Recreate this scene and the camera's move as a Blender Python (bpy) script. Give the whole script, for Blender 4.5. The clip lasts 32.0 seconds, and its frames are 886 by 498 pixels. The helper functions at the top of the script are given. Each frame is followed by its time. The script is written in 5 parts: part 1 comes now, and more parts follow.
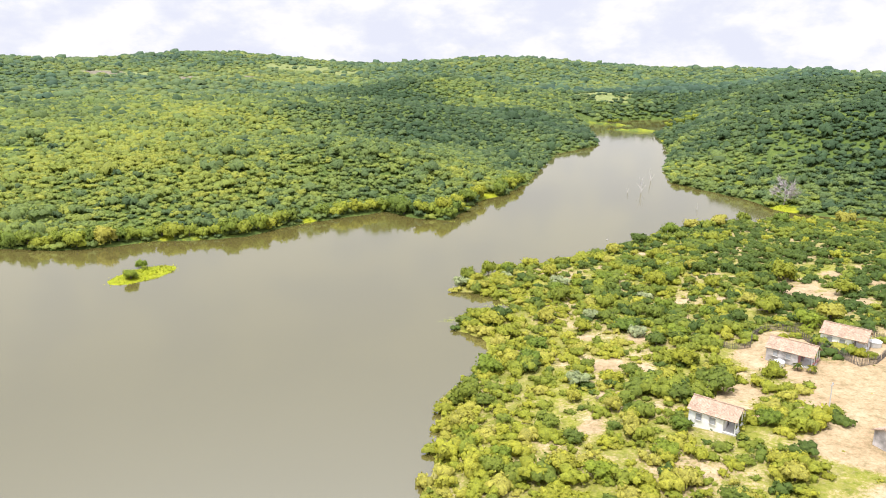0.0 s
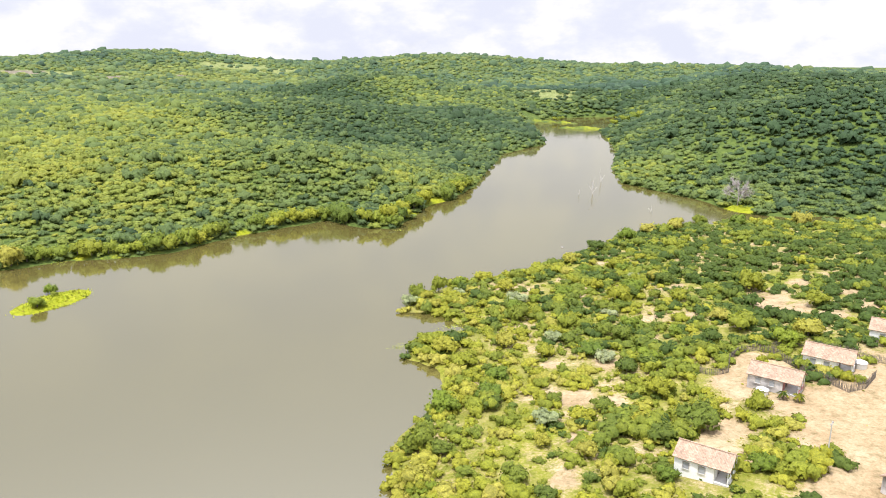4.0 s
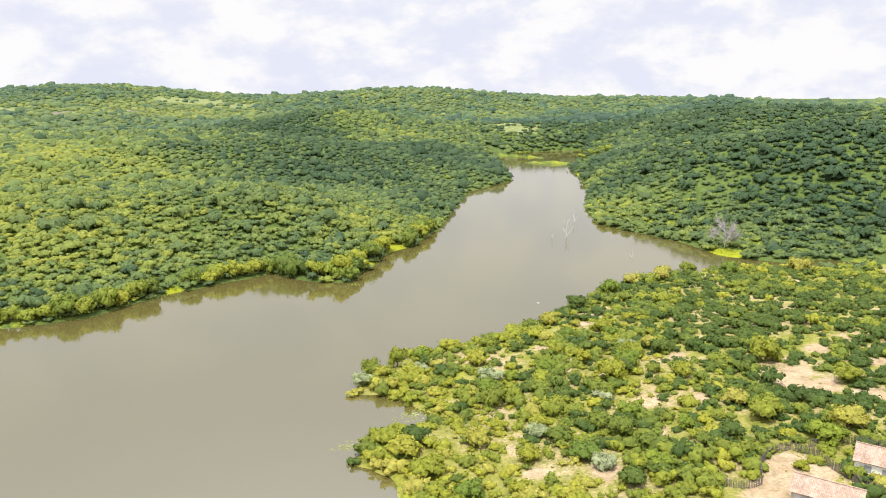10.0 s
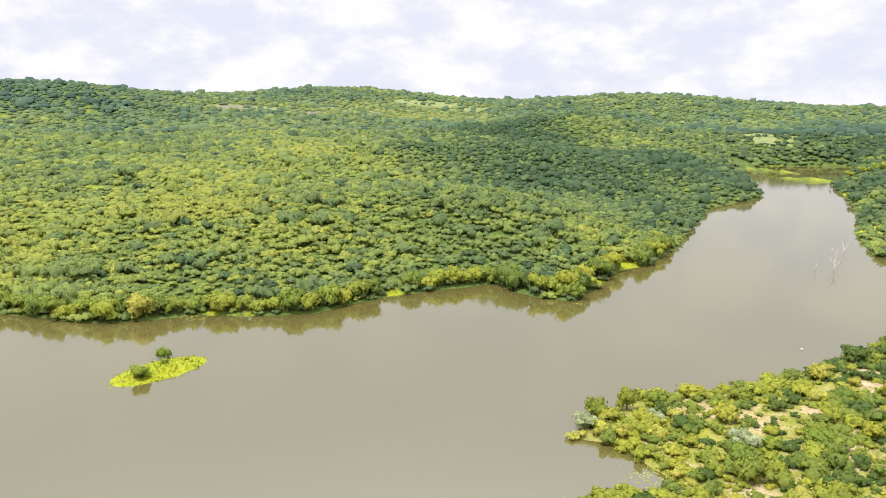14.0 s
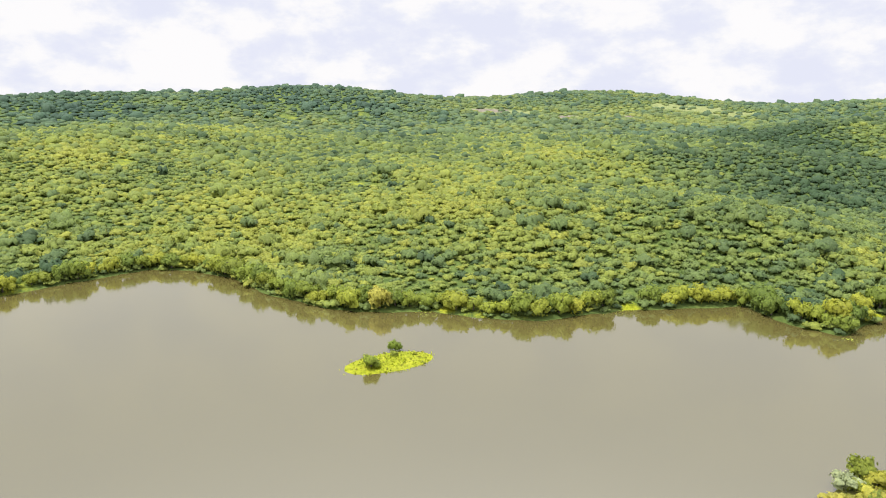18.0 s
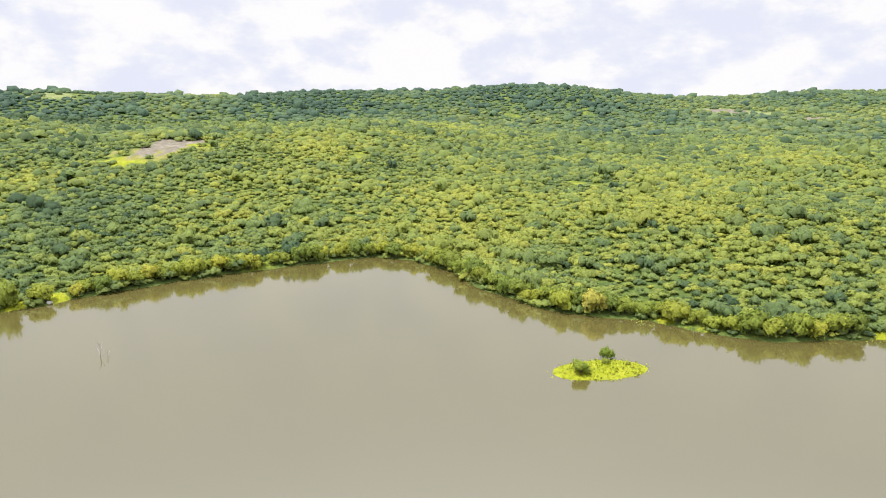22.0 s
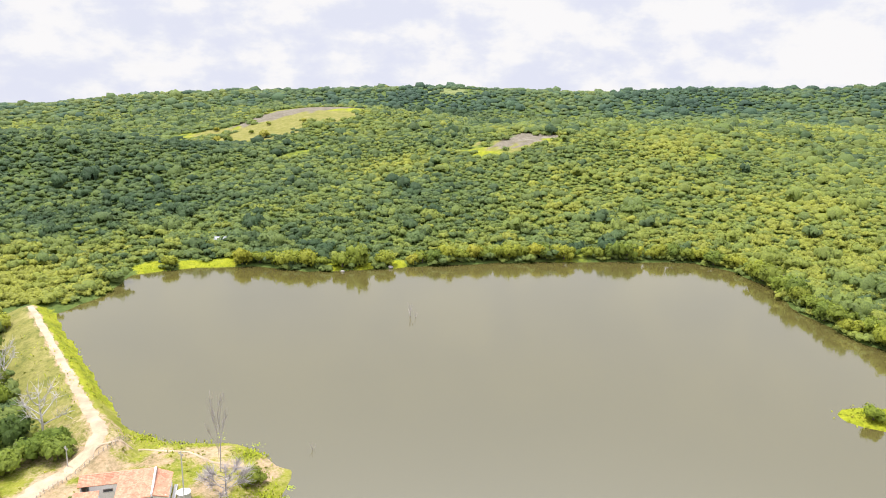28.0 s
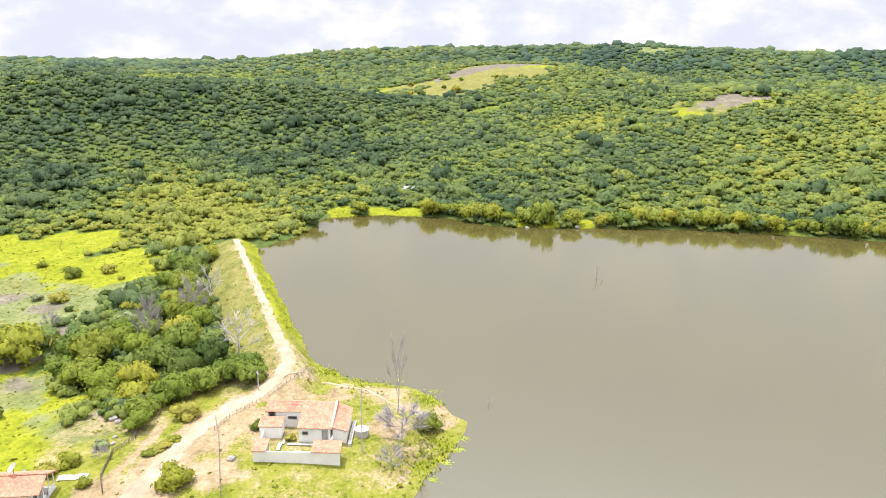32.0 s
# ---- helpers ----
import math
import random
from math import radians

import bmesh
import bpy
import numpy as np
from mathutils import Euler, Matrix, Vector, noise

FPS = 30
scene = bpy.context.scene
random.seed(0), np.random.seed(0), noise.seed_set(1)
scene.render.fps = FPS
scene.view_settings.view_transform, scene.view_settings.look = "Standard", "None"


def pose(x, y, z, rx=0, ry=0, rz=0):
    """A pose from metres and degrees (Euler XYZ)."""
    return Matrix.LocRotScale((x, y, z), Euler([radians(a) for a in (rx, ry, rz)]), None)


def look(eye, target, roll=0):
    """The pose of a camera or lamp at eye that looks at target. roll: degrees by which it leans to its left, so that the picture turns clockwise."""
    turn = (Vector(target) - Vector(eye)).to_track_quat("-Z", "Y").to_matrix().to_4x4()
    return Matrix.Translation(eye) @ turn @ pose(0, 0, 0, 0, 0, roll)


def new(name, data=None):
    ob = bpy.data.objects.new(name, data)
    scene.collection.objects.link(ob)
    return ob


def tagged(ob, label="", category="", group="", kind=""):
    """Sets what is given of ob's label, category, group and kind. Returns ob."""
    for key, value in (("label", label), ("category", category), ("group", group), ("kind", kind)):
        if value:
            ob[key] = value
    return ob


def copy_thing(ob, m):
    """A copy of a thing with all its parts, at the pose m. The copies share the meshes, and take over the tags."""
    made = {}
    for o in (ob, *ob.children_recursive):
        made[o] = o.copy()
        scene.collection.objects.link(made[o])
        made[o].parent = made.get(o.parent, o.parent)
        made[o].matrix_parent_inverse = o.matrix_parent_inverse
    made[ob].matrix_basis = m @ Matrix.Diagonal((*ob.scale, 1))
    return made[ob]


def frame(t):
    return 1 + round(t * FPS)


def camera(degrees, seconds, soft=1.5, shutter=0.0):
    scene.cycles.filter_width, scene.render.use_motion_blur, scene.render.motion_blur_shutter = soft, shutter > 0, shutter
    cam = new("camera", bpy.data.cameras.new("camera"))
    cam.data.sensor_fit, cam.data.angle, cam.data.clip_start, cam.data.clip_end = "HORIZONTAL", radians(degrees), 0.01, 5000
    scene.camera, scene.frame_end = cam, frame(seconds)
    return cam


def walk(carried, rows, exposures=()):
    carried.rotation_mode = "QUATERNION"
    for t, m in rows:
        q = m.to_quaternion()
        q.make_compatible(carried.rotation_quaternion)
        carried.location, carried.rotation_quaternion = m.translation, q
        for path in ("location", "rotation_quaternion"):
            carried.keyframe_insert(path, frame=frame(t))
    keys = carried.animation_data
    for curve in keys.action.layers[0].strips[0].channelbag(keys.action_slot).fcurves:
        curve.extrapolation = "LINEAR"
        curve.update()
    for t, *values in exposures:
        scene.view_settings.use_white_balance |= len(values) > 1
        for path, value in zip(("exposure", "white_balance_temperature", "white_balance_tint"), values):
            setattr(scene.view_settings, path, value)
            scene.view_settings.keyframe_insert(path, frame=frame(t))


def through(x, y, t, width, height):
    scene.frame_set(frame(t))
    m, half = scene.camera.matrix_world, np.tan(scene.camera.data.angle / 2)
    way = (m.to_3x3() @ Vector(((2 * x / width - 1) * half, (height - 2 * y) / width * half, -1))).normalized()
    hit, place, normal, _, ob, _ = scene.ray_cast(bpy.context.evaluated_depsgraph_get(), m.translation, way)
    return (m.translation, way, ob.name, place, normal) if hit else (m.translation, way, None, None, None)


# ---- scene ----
cam = camera(62.19, 32.0, soft=1.0)
PATH = [
    (0, (-0.00, -0.00, 60.00), (-0.00, 96.65, 34.32), -0.09),
    (0.5, (0.02, 2.19, 59.88), (1.40, 98.82, 34.17), -0.13),
    (1, (0.06, 4.39, 59.87), (2.68, 100.97, 34.10), -0.17),
    (1.5, (0.18, 6.44, 59.91), (3.87, 102.98, 34.09), -0.21),
    (2, (0.04, 8.54, 59.98), (4.69, 105.02, 34.10), -0.24),
    (2.5, (0.04, 10.60, 60.06), (5.62, 107.03, 34.15), -0.22),
    (3, (-0.00, 12.67, 60.14), (6.54, 109.02, 34.19), -0.24),
    (3.5, (-0.10, 14.69, 60.22), (7.11, 110.98, 34.20), -0.27),
    (5.5, (0.41, 23.22, 60.42), (8.05, 119.44, 34.27), -0.34),
    (6, (1.20, 26.36, 60.13), (10.43, 122.44, 33.97), -0.40),
    (6.5, (1.96, 29.69, 59.88), (12.92, 125.63, 33.90), -0.47),
    (7, (2.48, 32.65, 59.82), (14.44, 129.15, 36.51), -0.48),
    (7.5, (2.86, 35.10, 59.75), (15.72, 131.75, 37.54), -0.48),
    (8, (3.10, 37.27, 59.82), (16.15, 133.92, 37.69), -0.53),
    (8.5, (3.26, 39.26, 59.81), (16.30, 135.93, 37.78), -0.54),
    (9, (3.54, 41.17, 59.74), (16.55, 137.86, 37.81), -0.58),
    (9.5, (3.79, 43.52, 59.91), (16.80, 140.21, 37.97), -0.56),
    (10, (3.89, 45.37, 60.02), (16.03, 142.18, 38.10), -0.53),
    (10.5, (3.73, 46.70, 60.29), (14.47, 143.69, 38.43), -0.51),
    (11, (3.33, 47.69, 60.77), (11.91, 144.88, 38.89), -0.52),
    (11.5, (2.67, 48.86, 61.12), (7.82, 146.31, 39.30), -0.32),
    (12, (2.06, 51.28, 60.91), (2.89, 148.89, 39.16), 0.18),
    (12.5, (2.09, 54.74, 60.19), (-1.64, 152.33, 38.71), 0.28),
    (13, (1.92, 58.10, 59.45), (-6.19, 155.47, 38.15), 0.15),
    (13.5, (1.56, 60.86, 58.88), (-10.99, 157.79, 37.72), 0.09),
    (14, (1.43, 63.09, 58.57), (-15.97, 159.29, 37.52), 0.10),
    (14.5, (1.53, 65.18, 58.45), (-21.33, 160.23, 37.41), 0.16),
    (15, (1.78, 66.80, 58.43), (-26.35, 160.43, 37.42), 0.18),
    (15.5, (2.39, 67.66, 58.44), (-30.62, 159.70, 37.48), 0.04),
    (17.5, (2.72, 69.11, 58.13), (-42.87, 155.72, 37.59), -0.06),
    (18, (2.18, 70.04, 57.90), (-46.30, 155.07, 37.42), -0.09),
    (18.5, (1.45, 71.30, 57.55), (-50.11, 154.50, 37.11), -0.07),
    (19, (0.83, 71.92, 57.26), (-53.59, 153.31, 36.89), -0.02),
    (19.5, (0.75, 71.62, 57.41), (-56.80, 150.82, 37.02), 0.04),
    (20, (0.74, 70.63, 57.78), (-59.71, 147.64, 37.39), 0.17),
    (20.5, (0.43, 69.81, 57.92), (-62.64, 144.70, 37.58), 0.39),
    (21, (-0.02, 69.66, 57.80), (-65.67, 142.31, 37.46), 0.45),
    (21.5, (-0.41, 70.72, 57.50), (-68.75, 140.81, 37.07), 0.33),
    (22, (-0.31, 72.72, 57.06), (-71.51, 139.87, 36.52), 0.09),
    (22.5, (0.23, 74.84, 56.56), (-74.81, 137.66, 36.00), -0.17),
    (23, (1.43, 76.81, 56.20), (-77.12, 135.19, 35.65), -0.35),
    (23.5, (2.89, 78.79, 56.04), (-77.01, 135.33, 35.54), -0.47),
    (24, (4.38, 80.40, 56.10), (-76.09, 136.10, 35.56), -0.45),
    (24.5, (6.02, 81.65, 56.35), (-76.91, 133.54, 35.65), -0.43),
    (26.5, (15.17, 85.02, 58.22), (-75.49, 121.51, 37.05), 0.21),
    (27, (16.41, 86.13, 58.63), (-75.81, 118.45, 37.39), 0.26),
    (27.5, (16.09, 86.62, 58.73), (-77.42, 114.93, 37.41), 0.50),
    (28, (14.52, 86.67, 58.21), (-80.16, 110.75, 36.88), 0.62),
    (28.5, (12.87, 86.53, 57.38), (-82.79, 106.44, 36.13), 0.65),
    (29, (11.53, 86.28, 56.54), (-84.91, 102.29, 35.50), 0.71),
    (29.5, (10.53, 86.14, 55.83), (-86.51, 98.28, 34.96), 0.81),
    (30, (9.78, 86.12, 55.41), (-86.97, 95.12, 31.79), 0.85),
    (30.5, (9.17, 86.07, 55.19), (-87.01, 93.24, 28.76), 0.91),
    (31, (8.78, 85.99, 55.05), (-87.46, 91.34, 28.39), 0.95),
    (31.5, (8.51, 85.80, 54.84), (-87.83, 89.25, 28.25), 1.01),
    (32, (8.19, 85.86, 54.58), (-88.23, 85.76, 28.07), 1.03),
]
walk(cam, [(t, look(eye, target, roll)) for t, eye, target, roll in PATH], [(t, e, 6180, 11) for t, e in ((0, 0.37), (6, 0.39), (9, 0.31), (13, 0.35), (18, 0.31), (23, 0.33), (28, 0.27), (30, 0.24), (31, 0.29), (32, 0.37))])

# ---- sky, sun, exposure ----
SUN_FROM = Vector((-0.36, -0.4, 1.5)).normalized()


def sky_world():
    w = bpy.data.worlds.new("sky")
    w.use_nodes = True
    n, l = w.node_tree.nodes, w.node_tree.links
    n.clear()
    out = n.new("ShaderNodeOutputWorld")
    sky = n.new("ShaderNodeTexSky")
    sky.sky_type = "NISHITA"
    sky.sun_disc = False
    sky.sun_elevation = math.asin(SUN_FROM.z)
    sky.sun_rotation = math.atan2(SUN_FROM.x, SUN_FROM.y)
    sky.dust_density = 2.0
    blue = n.new("ShaderNodeBackground")
    blue.inputs["Strength"].default_value = 0.15
    l.new(sky.outputs[0], blue.inputs[0])
    # clouds: billows banked above the horizon
    co = n.new("ShaderNodeTexCoord")

    def fbm(scale, detail, rough, lo, hi, shift):
        mp = n.new("ShaderNodeMapping")
        mp.inputs["Location"].default_value = shift
        mp.inputs["Scale"].default_value = (1, 1, 1.9)
        l.new(co.outputs["Generated"], mp.inputs[0])
        t = n.new("ShaderNodeTexNoise")
        t.inputs["Scale"].default_value = scale
        t.inputs["Detail"].default_value = detail
        t.inputs["Roughness"].default_value = rough
        l.new(mp.outputs[0], t.inputs["Vector"])
        r = n.new("ShaderNodeMapRange")
        r.interpolation_type = "SMOOTHSTEP"
        r.inputs[1].default_value, r.inputs[2].default_value = lo, hi
        l.new(t.outputs["Fac"], r.inputs[0])
        return r

    cover = fbm(3.0, 8.0, 0.55, 0.12, 0.34, (3.1, 0.4, 1.7))
    billow = fbm(10.0, 12.0, 0.58, 0.38, 0.6, (0.6, 5.2, 0.3))
    tone = n.new("ShaderNodeValToRGB")
    e = tone.color_ramp.elements
    e.new(0.5)
    for q, (at, col) in zip(e, ((0.0, (0.83, 0.83, 0.91, 1)), (0.5, (0.905, 0.895, 0.925, 1)), (1.0, (1.03, 0.99, 0.945, 1)))):
        q.position, q.color = at, col
    l.new(billow.outputs[0], tone.inputs[0])
    cloud = n.new("ShaderNodeBackground")
    # an overcast sky is brighter overhead than along the horizon
    sep = n.new("ShaderNodeSeparateXYZ")
    l.new(co.outputs["Generated"], sep.inputs[0])
    lift = n.new("ShaderNodeMapRange")
    lift.interpolation_type = "SMOOTHSTEP"
    for k, v in zip((1, 2, 3, 4), (0.35, 0.95, 0.79, 2.4)):
        lift.inputs[k].default_value = v
    l.new(sep.outputs["Z"], lift.inputs[0])
    l.new(lift.outputs[0], cloud.inputs["Strength"])
    veil = n.new("ShaderNodeMapRange")
    veil.interpolation_type = "SMOOTHSTEP"
    veil.inputs[1].default_value, veil.inputs[2].default_value = 0.14, 0.5
    l.new(sep.outputs["Z"], veil.inputs[0])
    even = n.new("ShaderNodeMixRGB")
    even.inputs[2].default_value = (0.87, 0.875, 0.955, 1)
    l.new(veil.outputs[0], even.inputs[0])
    l.new(tone.outputs[0], even.inputs[1])
    l.new(even.outputs[0], cloud.inputs[0])
    mix = n.new("ShaderNodeMixShader")
    l.new(cover.outputs[0], mix.inputs[0])
    l.new(blue.outputs[0], mix.inputs[1])
    l.new(cloud.outputs[0], mix.inputs[2])
    l.new(mix.outputs[0], out.inputs[0])
    scene.world = w


sky_world()
sun = new("sun", bpy.data.lights.new("sun", "SUN"))
sun.data.energy, sun.data.angle, sun.data.color = 3.85, radians(0.6), (1.0, 0.95, 0.87)
sun.matrix_world = look(SUN_FROM * 300, (0, 0, 0))

# ---- materials ----
def material(name):
    m = bpy.data.materials.new(name)
    m.use_nodes = True
    n, l = m.node_tree.nodes, m.node_tree.links
    return m, n, l, n["Principled BSDF"]


def noise_node(n, l, vec, scale, detail=4.0, rough=0.55):
    t = n.new("ShaderNodeTexNoise")
    t.inputs["Scale"].default_value, t.inputs["Detail"].default_value, t.inputs["Roughness"].default_value = scale, detail, rough
    l.new(vec, t.inputs["Vector"])
    return t.outputs["Fac"]


def ramp_node(n, l, fac, stops):
    r = n.new("ShaderNodeValToRGB")
    e = r.color_ramp.elements
    while len(e) < len(stops):
        e.new(0.5)
    for q, (at, col) in zip(e, stops):
        q.position, q.color = at, (*col, 1)
    l.new(fac, r.inputs[0])
    return r.outputs[0]


def mix_node(n, l, fac, a, b, kind="MIX"):
    x = n.new("ShaderNodeMixRGB")
    x.blend_type = kind
    for k, v in ((0, fac), (1, a), (2, b)):
        if isinstance(v, (int, float)):
            x.inputs[k].default_value = v
        elif isinstance(v, tuple):
            x.inputs[k].default_value = (*v, 1)
        else:
            l.new(v, x.inputs[k])
    return x.outputs[0]


def range_node(n, l, fac, lo, hi, to_lo=0.0, to_hi=1.0):
    r = n.new("ShaderNodeMapRange")
    r.interpolation_type = "SMOOTHSTEP"
    for k, v in zip((1, 2, 3, 4), (lo, hi, to_lo, to_hi)):
        r.inputs[k].default_value = v
    l.new(fac, r.inputs[0])
    return r.outputs[0]


def bump_node(n, l, fac, strength, distance, target):
    b = n.new("ShaderNodeBump")
    b.inputs["Strength"].default_value, b.inputs["Distance"].default_value = strength, distance
    l.new(fac, b.inputs["Height"])
    l.new(b.outputs[0], target.inputs["Normal"])


def attribute(n, name):
    a = n.new("ShaderNodeAttribute")
    a.attribute_name = name
    return a.outputs["Fac"]


def place(n):
    return n.new("ShaderNodeNewGeometry").outputs["Position"]


def plain(name, col, rough=0.8, vary=0.12, scale=3.0, metal=0.0, bump=0.0):
    """A matt or glossy surface with stains and grain at two scales."""
    m, n, l, b = material(name)
    co = n.new("ShaderNodeTexCoord").outputs["Object"]
    big, fine = noise_node(n, l, co, scale * 0.3, 3), noise_node(n, l, co, scale * 4, 5)
    dark, light = tuple(c * (1 - 2 * vary) for c in col), tuple(min(1, c * (1 + vary)) for c in col)
    c1 = ramp_node(n, l, big, [(0.3, dark), (0.65, light)])
    c2 = ramp_node(n, l, fine, [(0.3, (0.75, 0.75, 0.75)), (0.7, (1, 1, 1))])
    l.new(mix_node(n, l, 0.7, c1, c2, "MULTIPLY"), b.inputs["Base Color"])
    b.inputs["Roughness"].default_value, b.inputs["Metallic"].default_value = rough, metal
    if bump:
        bump_node(n, l, fine, 0.5, bump, b)
    return m


def foliage(name, tints, island=0.26, through=0.34, forest=True):
    """Leaves: a hue for each plant (tint), drifts over the hillside, and a shift from leaf to leaf."""
    m, n, l, b = material(name)
    geo = n.new("ShaderNodeNewGeometry")
    tint = attribute(n, "tint") if forest else n.new("ShaderNodeObjectInfo").outputs["Random"]
    drift = noise_node(n, l, geo.outputs["Position"], 0.012, 3)
    add = n.new("ShaderNodeMath")
    add.operation = "MULTIPLY_ADD"
    add.inputs[1].default_value, add.inputs[2].default_value = 0.5, -0.25
    l.new(drift, add.inputs[0])
    tot = n.new("ShaderNodeMath")
    tot.operation = "ADD"
    tot.use_clamp = True
    l.new(add.outputs[0], tot.inputs[0])
    l.new(tint, tot.inputs[1])
    col = ramp_node(n, l, tot.outputs[0], [(i / (len(tints) - 1), t) for i, t in enumerate(tints)])
    leaf = ramp_node(n, l, geo.outputs["Random Per Island"], [(0.0, (1 - island,) * 3), (1.0, (1 + 0.0, 1, 1 - island * 0.4))])
    col = mix_node(n, l, 1.0, col, leaf, "MULTIPLY")
    spray = noise_node(n, l, geo.outputs["Position"], 1.7, 5, 0.7)
    col = mix_node(n, l, 1.0, col, ramp_node(n, l, spray, [(0.3, (0.66, 0.7, 0.7)), (0.5, (1.0, 1.0, 1.0)), (0.68, (1.3, 1.26, 1.12))]), "MULTIPLY")
    grain = noise_node(n, l, geo.outputs["Position"], 5.5, 4, 0.75)
    col = mix_node(n, l, 1.0, col, ramp_node(n, l, grain, [(0.32, (0.67, 0.7, 0.71)), (0.5, (1.0, 1.0, 1.0)), (0.66, (1.26, 1.23, 1.1))]), "MULTIPLY")
    l.new(col, b.inputs["Base Color"])
    bump_node(n, l, spray, 0.6, 0.4, b)
    b.inputs["Roughness"].default_value = 0.62
    b.inputs["Specular IOR Level"].default_value = 0.15
    tr = n.new("ShaderNodeBsdfTranslucent")
    l.new(col, tr.inputs[0])
    mx = n.new("ShaderNodeMixShader")
    mx.inputs[0].default_value = through
    l.new(b.outputs[0], mx.inputs[1])
    l.new(tr.outputs[0], mx.inputs[2])
    l.new(mx.outputs[0], n["Material Output"].inputs[0])
    return m


GREENS = [(0.064, 0.11, 0.05), (0.116, 0.17, 0.066), (0.182, 0.24, 0.07), (0.255, 0.3, 0.062), (0.335, 0.352, 0.062)]
LIVELY = [(0.088, 0.135, 0.03), (0.195, 0.24, 0.038), (0.29, 0.315, 0.038), (0.375, 0.37, 0.042), (0.43, 0.395, 0.08)]
# bluer than GREENS: distance haze tinted into the far leaf colours
HAZED_GREENS = [(0.075, 0.13, 0.085), (0.1, 0.165, 0.095), (0.145, 0.21, 0.095), (0.2, 0.255, 0.085), (0.275, 0.31, 0.08)]
M_FOREST = foliage("forest_leaves", GREENS)
M_FAR_HAZED = foliage("far_forest_leaves_hazed", HAZED_GREENS)
M_SCRUB = foliage("scrub_leaves", LIVELY)
M_TREE = foliage("tree_leaves", LIVELY, forest=False)
M_DEEP = foliage("deep_green_leaves", [(0.15, 0.215, 0.036), (0.2, 0.265, 0.036), (0.26, 0.315, 0.036)], forest=False)
M_WOOD = foliage("woodland_leaves", [(0.15, 0.21, 0.04), (0.22, 0.275, 0.042), (0.3, 0.335, 0.042), (0.375, 0.38, 0.045)], forest=False)
M_SILVER = foliage("silver_leaves", [(0.3, 0.345, 0.17), (0.36, 0.39, 0.22)], forest=False)
M_BARK = plain("bark", (0.16, 0.13, 0.1), 0.9, 0.2, 6)
M_DEADWOOD = plain("bleached_dead_wood", (0.6, 0.56, 0.52), 0.9, 0.15, 6)
M_PALETWIG = plain("bare_grey_twigs", (0.44, 0.39, 0.38), 0.9, 0.15, 6)


def ground_material():
    m, n, l, b = material("ground_earth_and_grass")
    p = place(n)
    fine, mid, patch = noise_node(n, l, p, 2.2, 6, 0.7), noise_node(n, l, p, 0.22, 8, 0.68), noise_node(n, l, p, 0.75, 4, 0.6)
    litter = ramp_node(n, l, mid, [(0.3, (0.065, 0.1, 0.026)), (0.55, (0.11, 0.15, 0.034)), (0.75, (0.16, 0.19, 0.042))])
    grass = ramp_node(n, l, mid, [(0.25, (0.18, 0.21, 0.015)), (0.5, (0.295, 0.31, 0.015)), (0.75, (0.37, 0.365, 0.04))])
    sand = ramp_node(n, l, mid, [(0.25, (0.3, 0.205, 0.115)), (0.5, (0.42, 0.305, 0.19)), (0.75, (0.53, 0.41, 0.28))])
    crop = ramp_node(n, l, mid, [(0.25, (0.15, 0.18, 0.06)), (0.5, (0.23, 0.255, 0.095)), (0.75, (0.31, 0.3, 0.16))])
    straw = ramp_node(n, l, mid, [(0.25, (0.16, 0.16, 0.035)), (0.5, (0.25, 0.23, 0.065)), (0.75, (0.35, 0.3, 0.12))])

    def soft(name, width=0.25):
        s = n.new("ShaderNodeMath")
        s.operation = "MULTIPLY_ADD"
        s.inputs[1].default_value, s.inputs[2].default_value = 0.9, -0.45
        l.new(fine, s.inputs[0])
        t = n.new("ShaderNodeMath")
        t.operation = "MULTIPLY_ADD"
        t.inputs[1].default_value, t.inputs[2].default_value = 0.7, -0.35
        l.new(mid, t.inputs[0])
        a = n.new("ShaderNodeMath")
        l.new(s.outputs[0], a.inputs[0])
        l.new(t.outputs[0], a.inputs[1])
        c = n.new("ShaderNodeMath")
        l.new(a.outputs[0], c.inputs[0])
        l.new(attribute(n, name), c.inputs[1])
        return range_node(n, l, c.outputs[0], 0.5 - width, 0.5 + width)

    col = mix_node(n, l, soft("grass"), litter, grass)
    col = mix_node(n, l, soft("crop"), col, crop)
    col = mix_node(n, l, soft("straw"), col, straw)
    soil = ramp_node(n, l, mid, [(0.3, (0.14, 0.115, 0.09)), (0.55, (0.23, 0.195, 0.155)), (0.75, (0.36, 0.32, 0.26))])
    col = mix_node(n, l, soft("soil"), col, soil)
    col = mix_node(n, l, soft("sand", 0.18), col, sand)
    tuft = ramp_node(n, l, patch, [(0.32, (0.62, 0.66, 0.55)), (0.5, (0.95, 0.96, 0.9)), (0.7, (1.08, 1.04, 1.0))])
    col = mix_node(n, l, 0.85, col, tuft, "MULTIPLY")
    grain = ramp_node(n, l, fine, [(0.32, (0.66, 0.68, 0.62)), (0.62, (1, 1, 1))])
    l.new(mix_node(n, l, 1.0, col, grain, "MULTIPLY"), b.inputs["Base Color"])
    b.inputs["Roughness"].default_value = 0.95
    b.inputs["Specular IOR Level"].default_value = 0.15
    bump_node(n, l, fine, 0.6, 0.25, b)
    return m


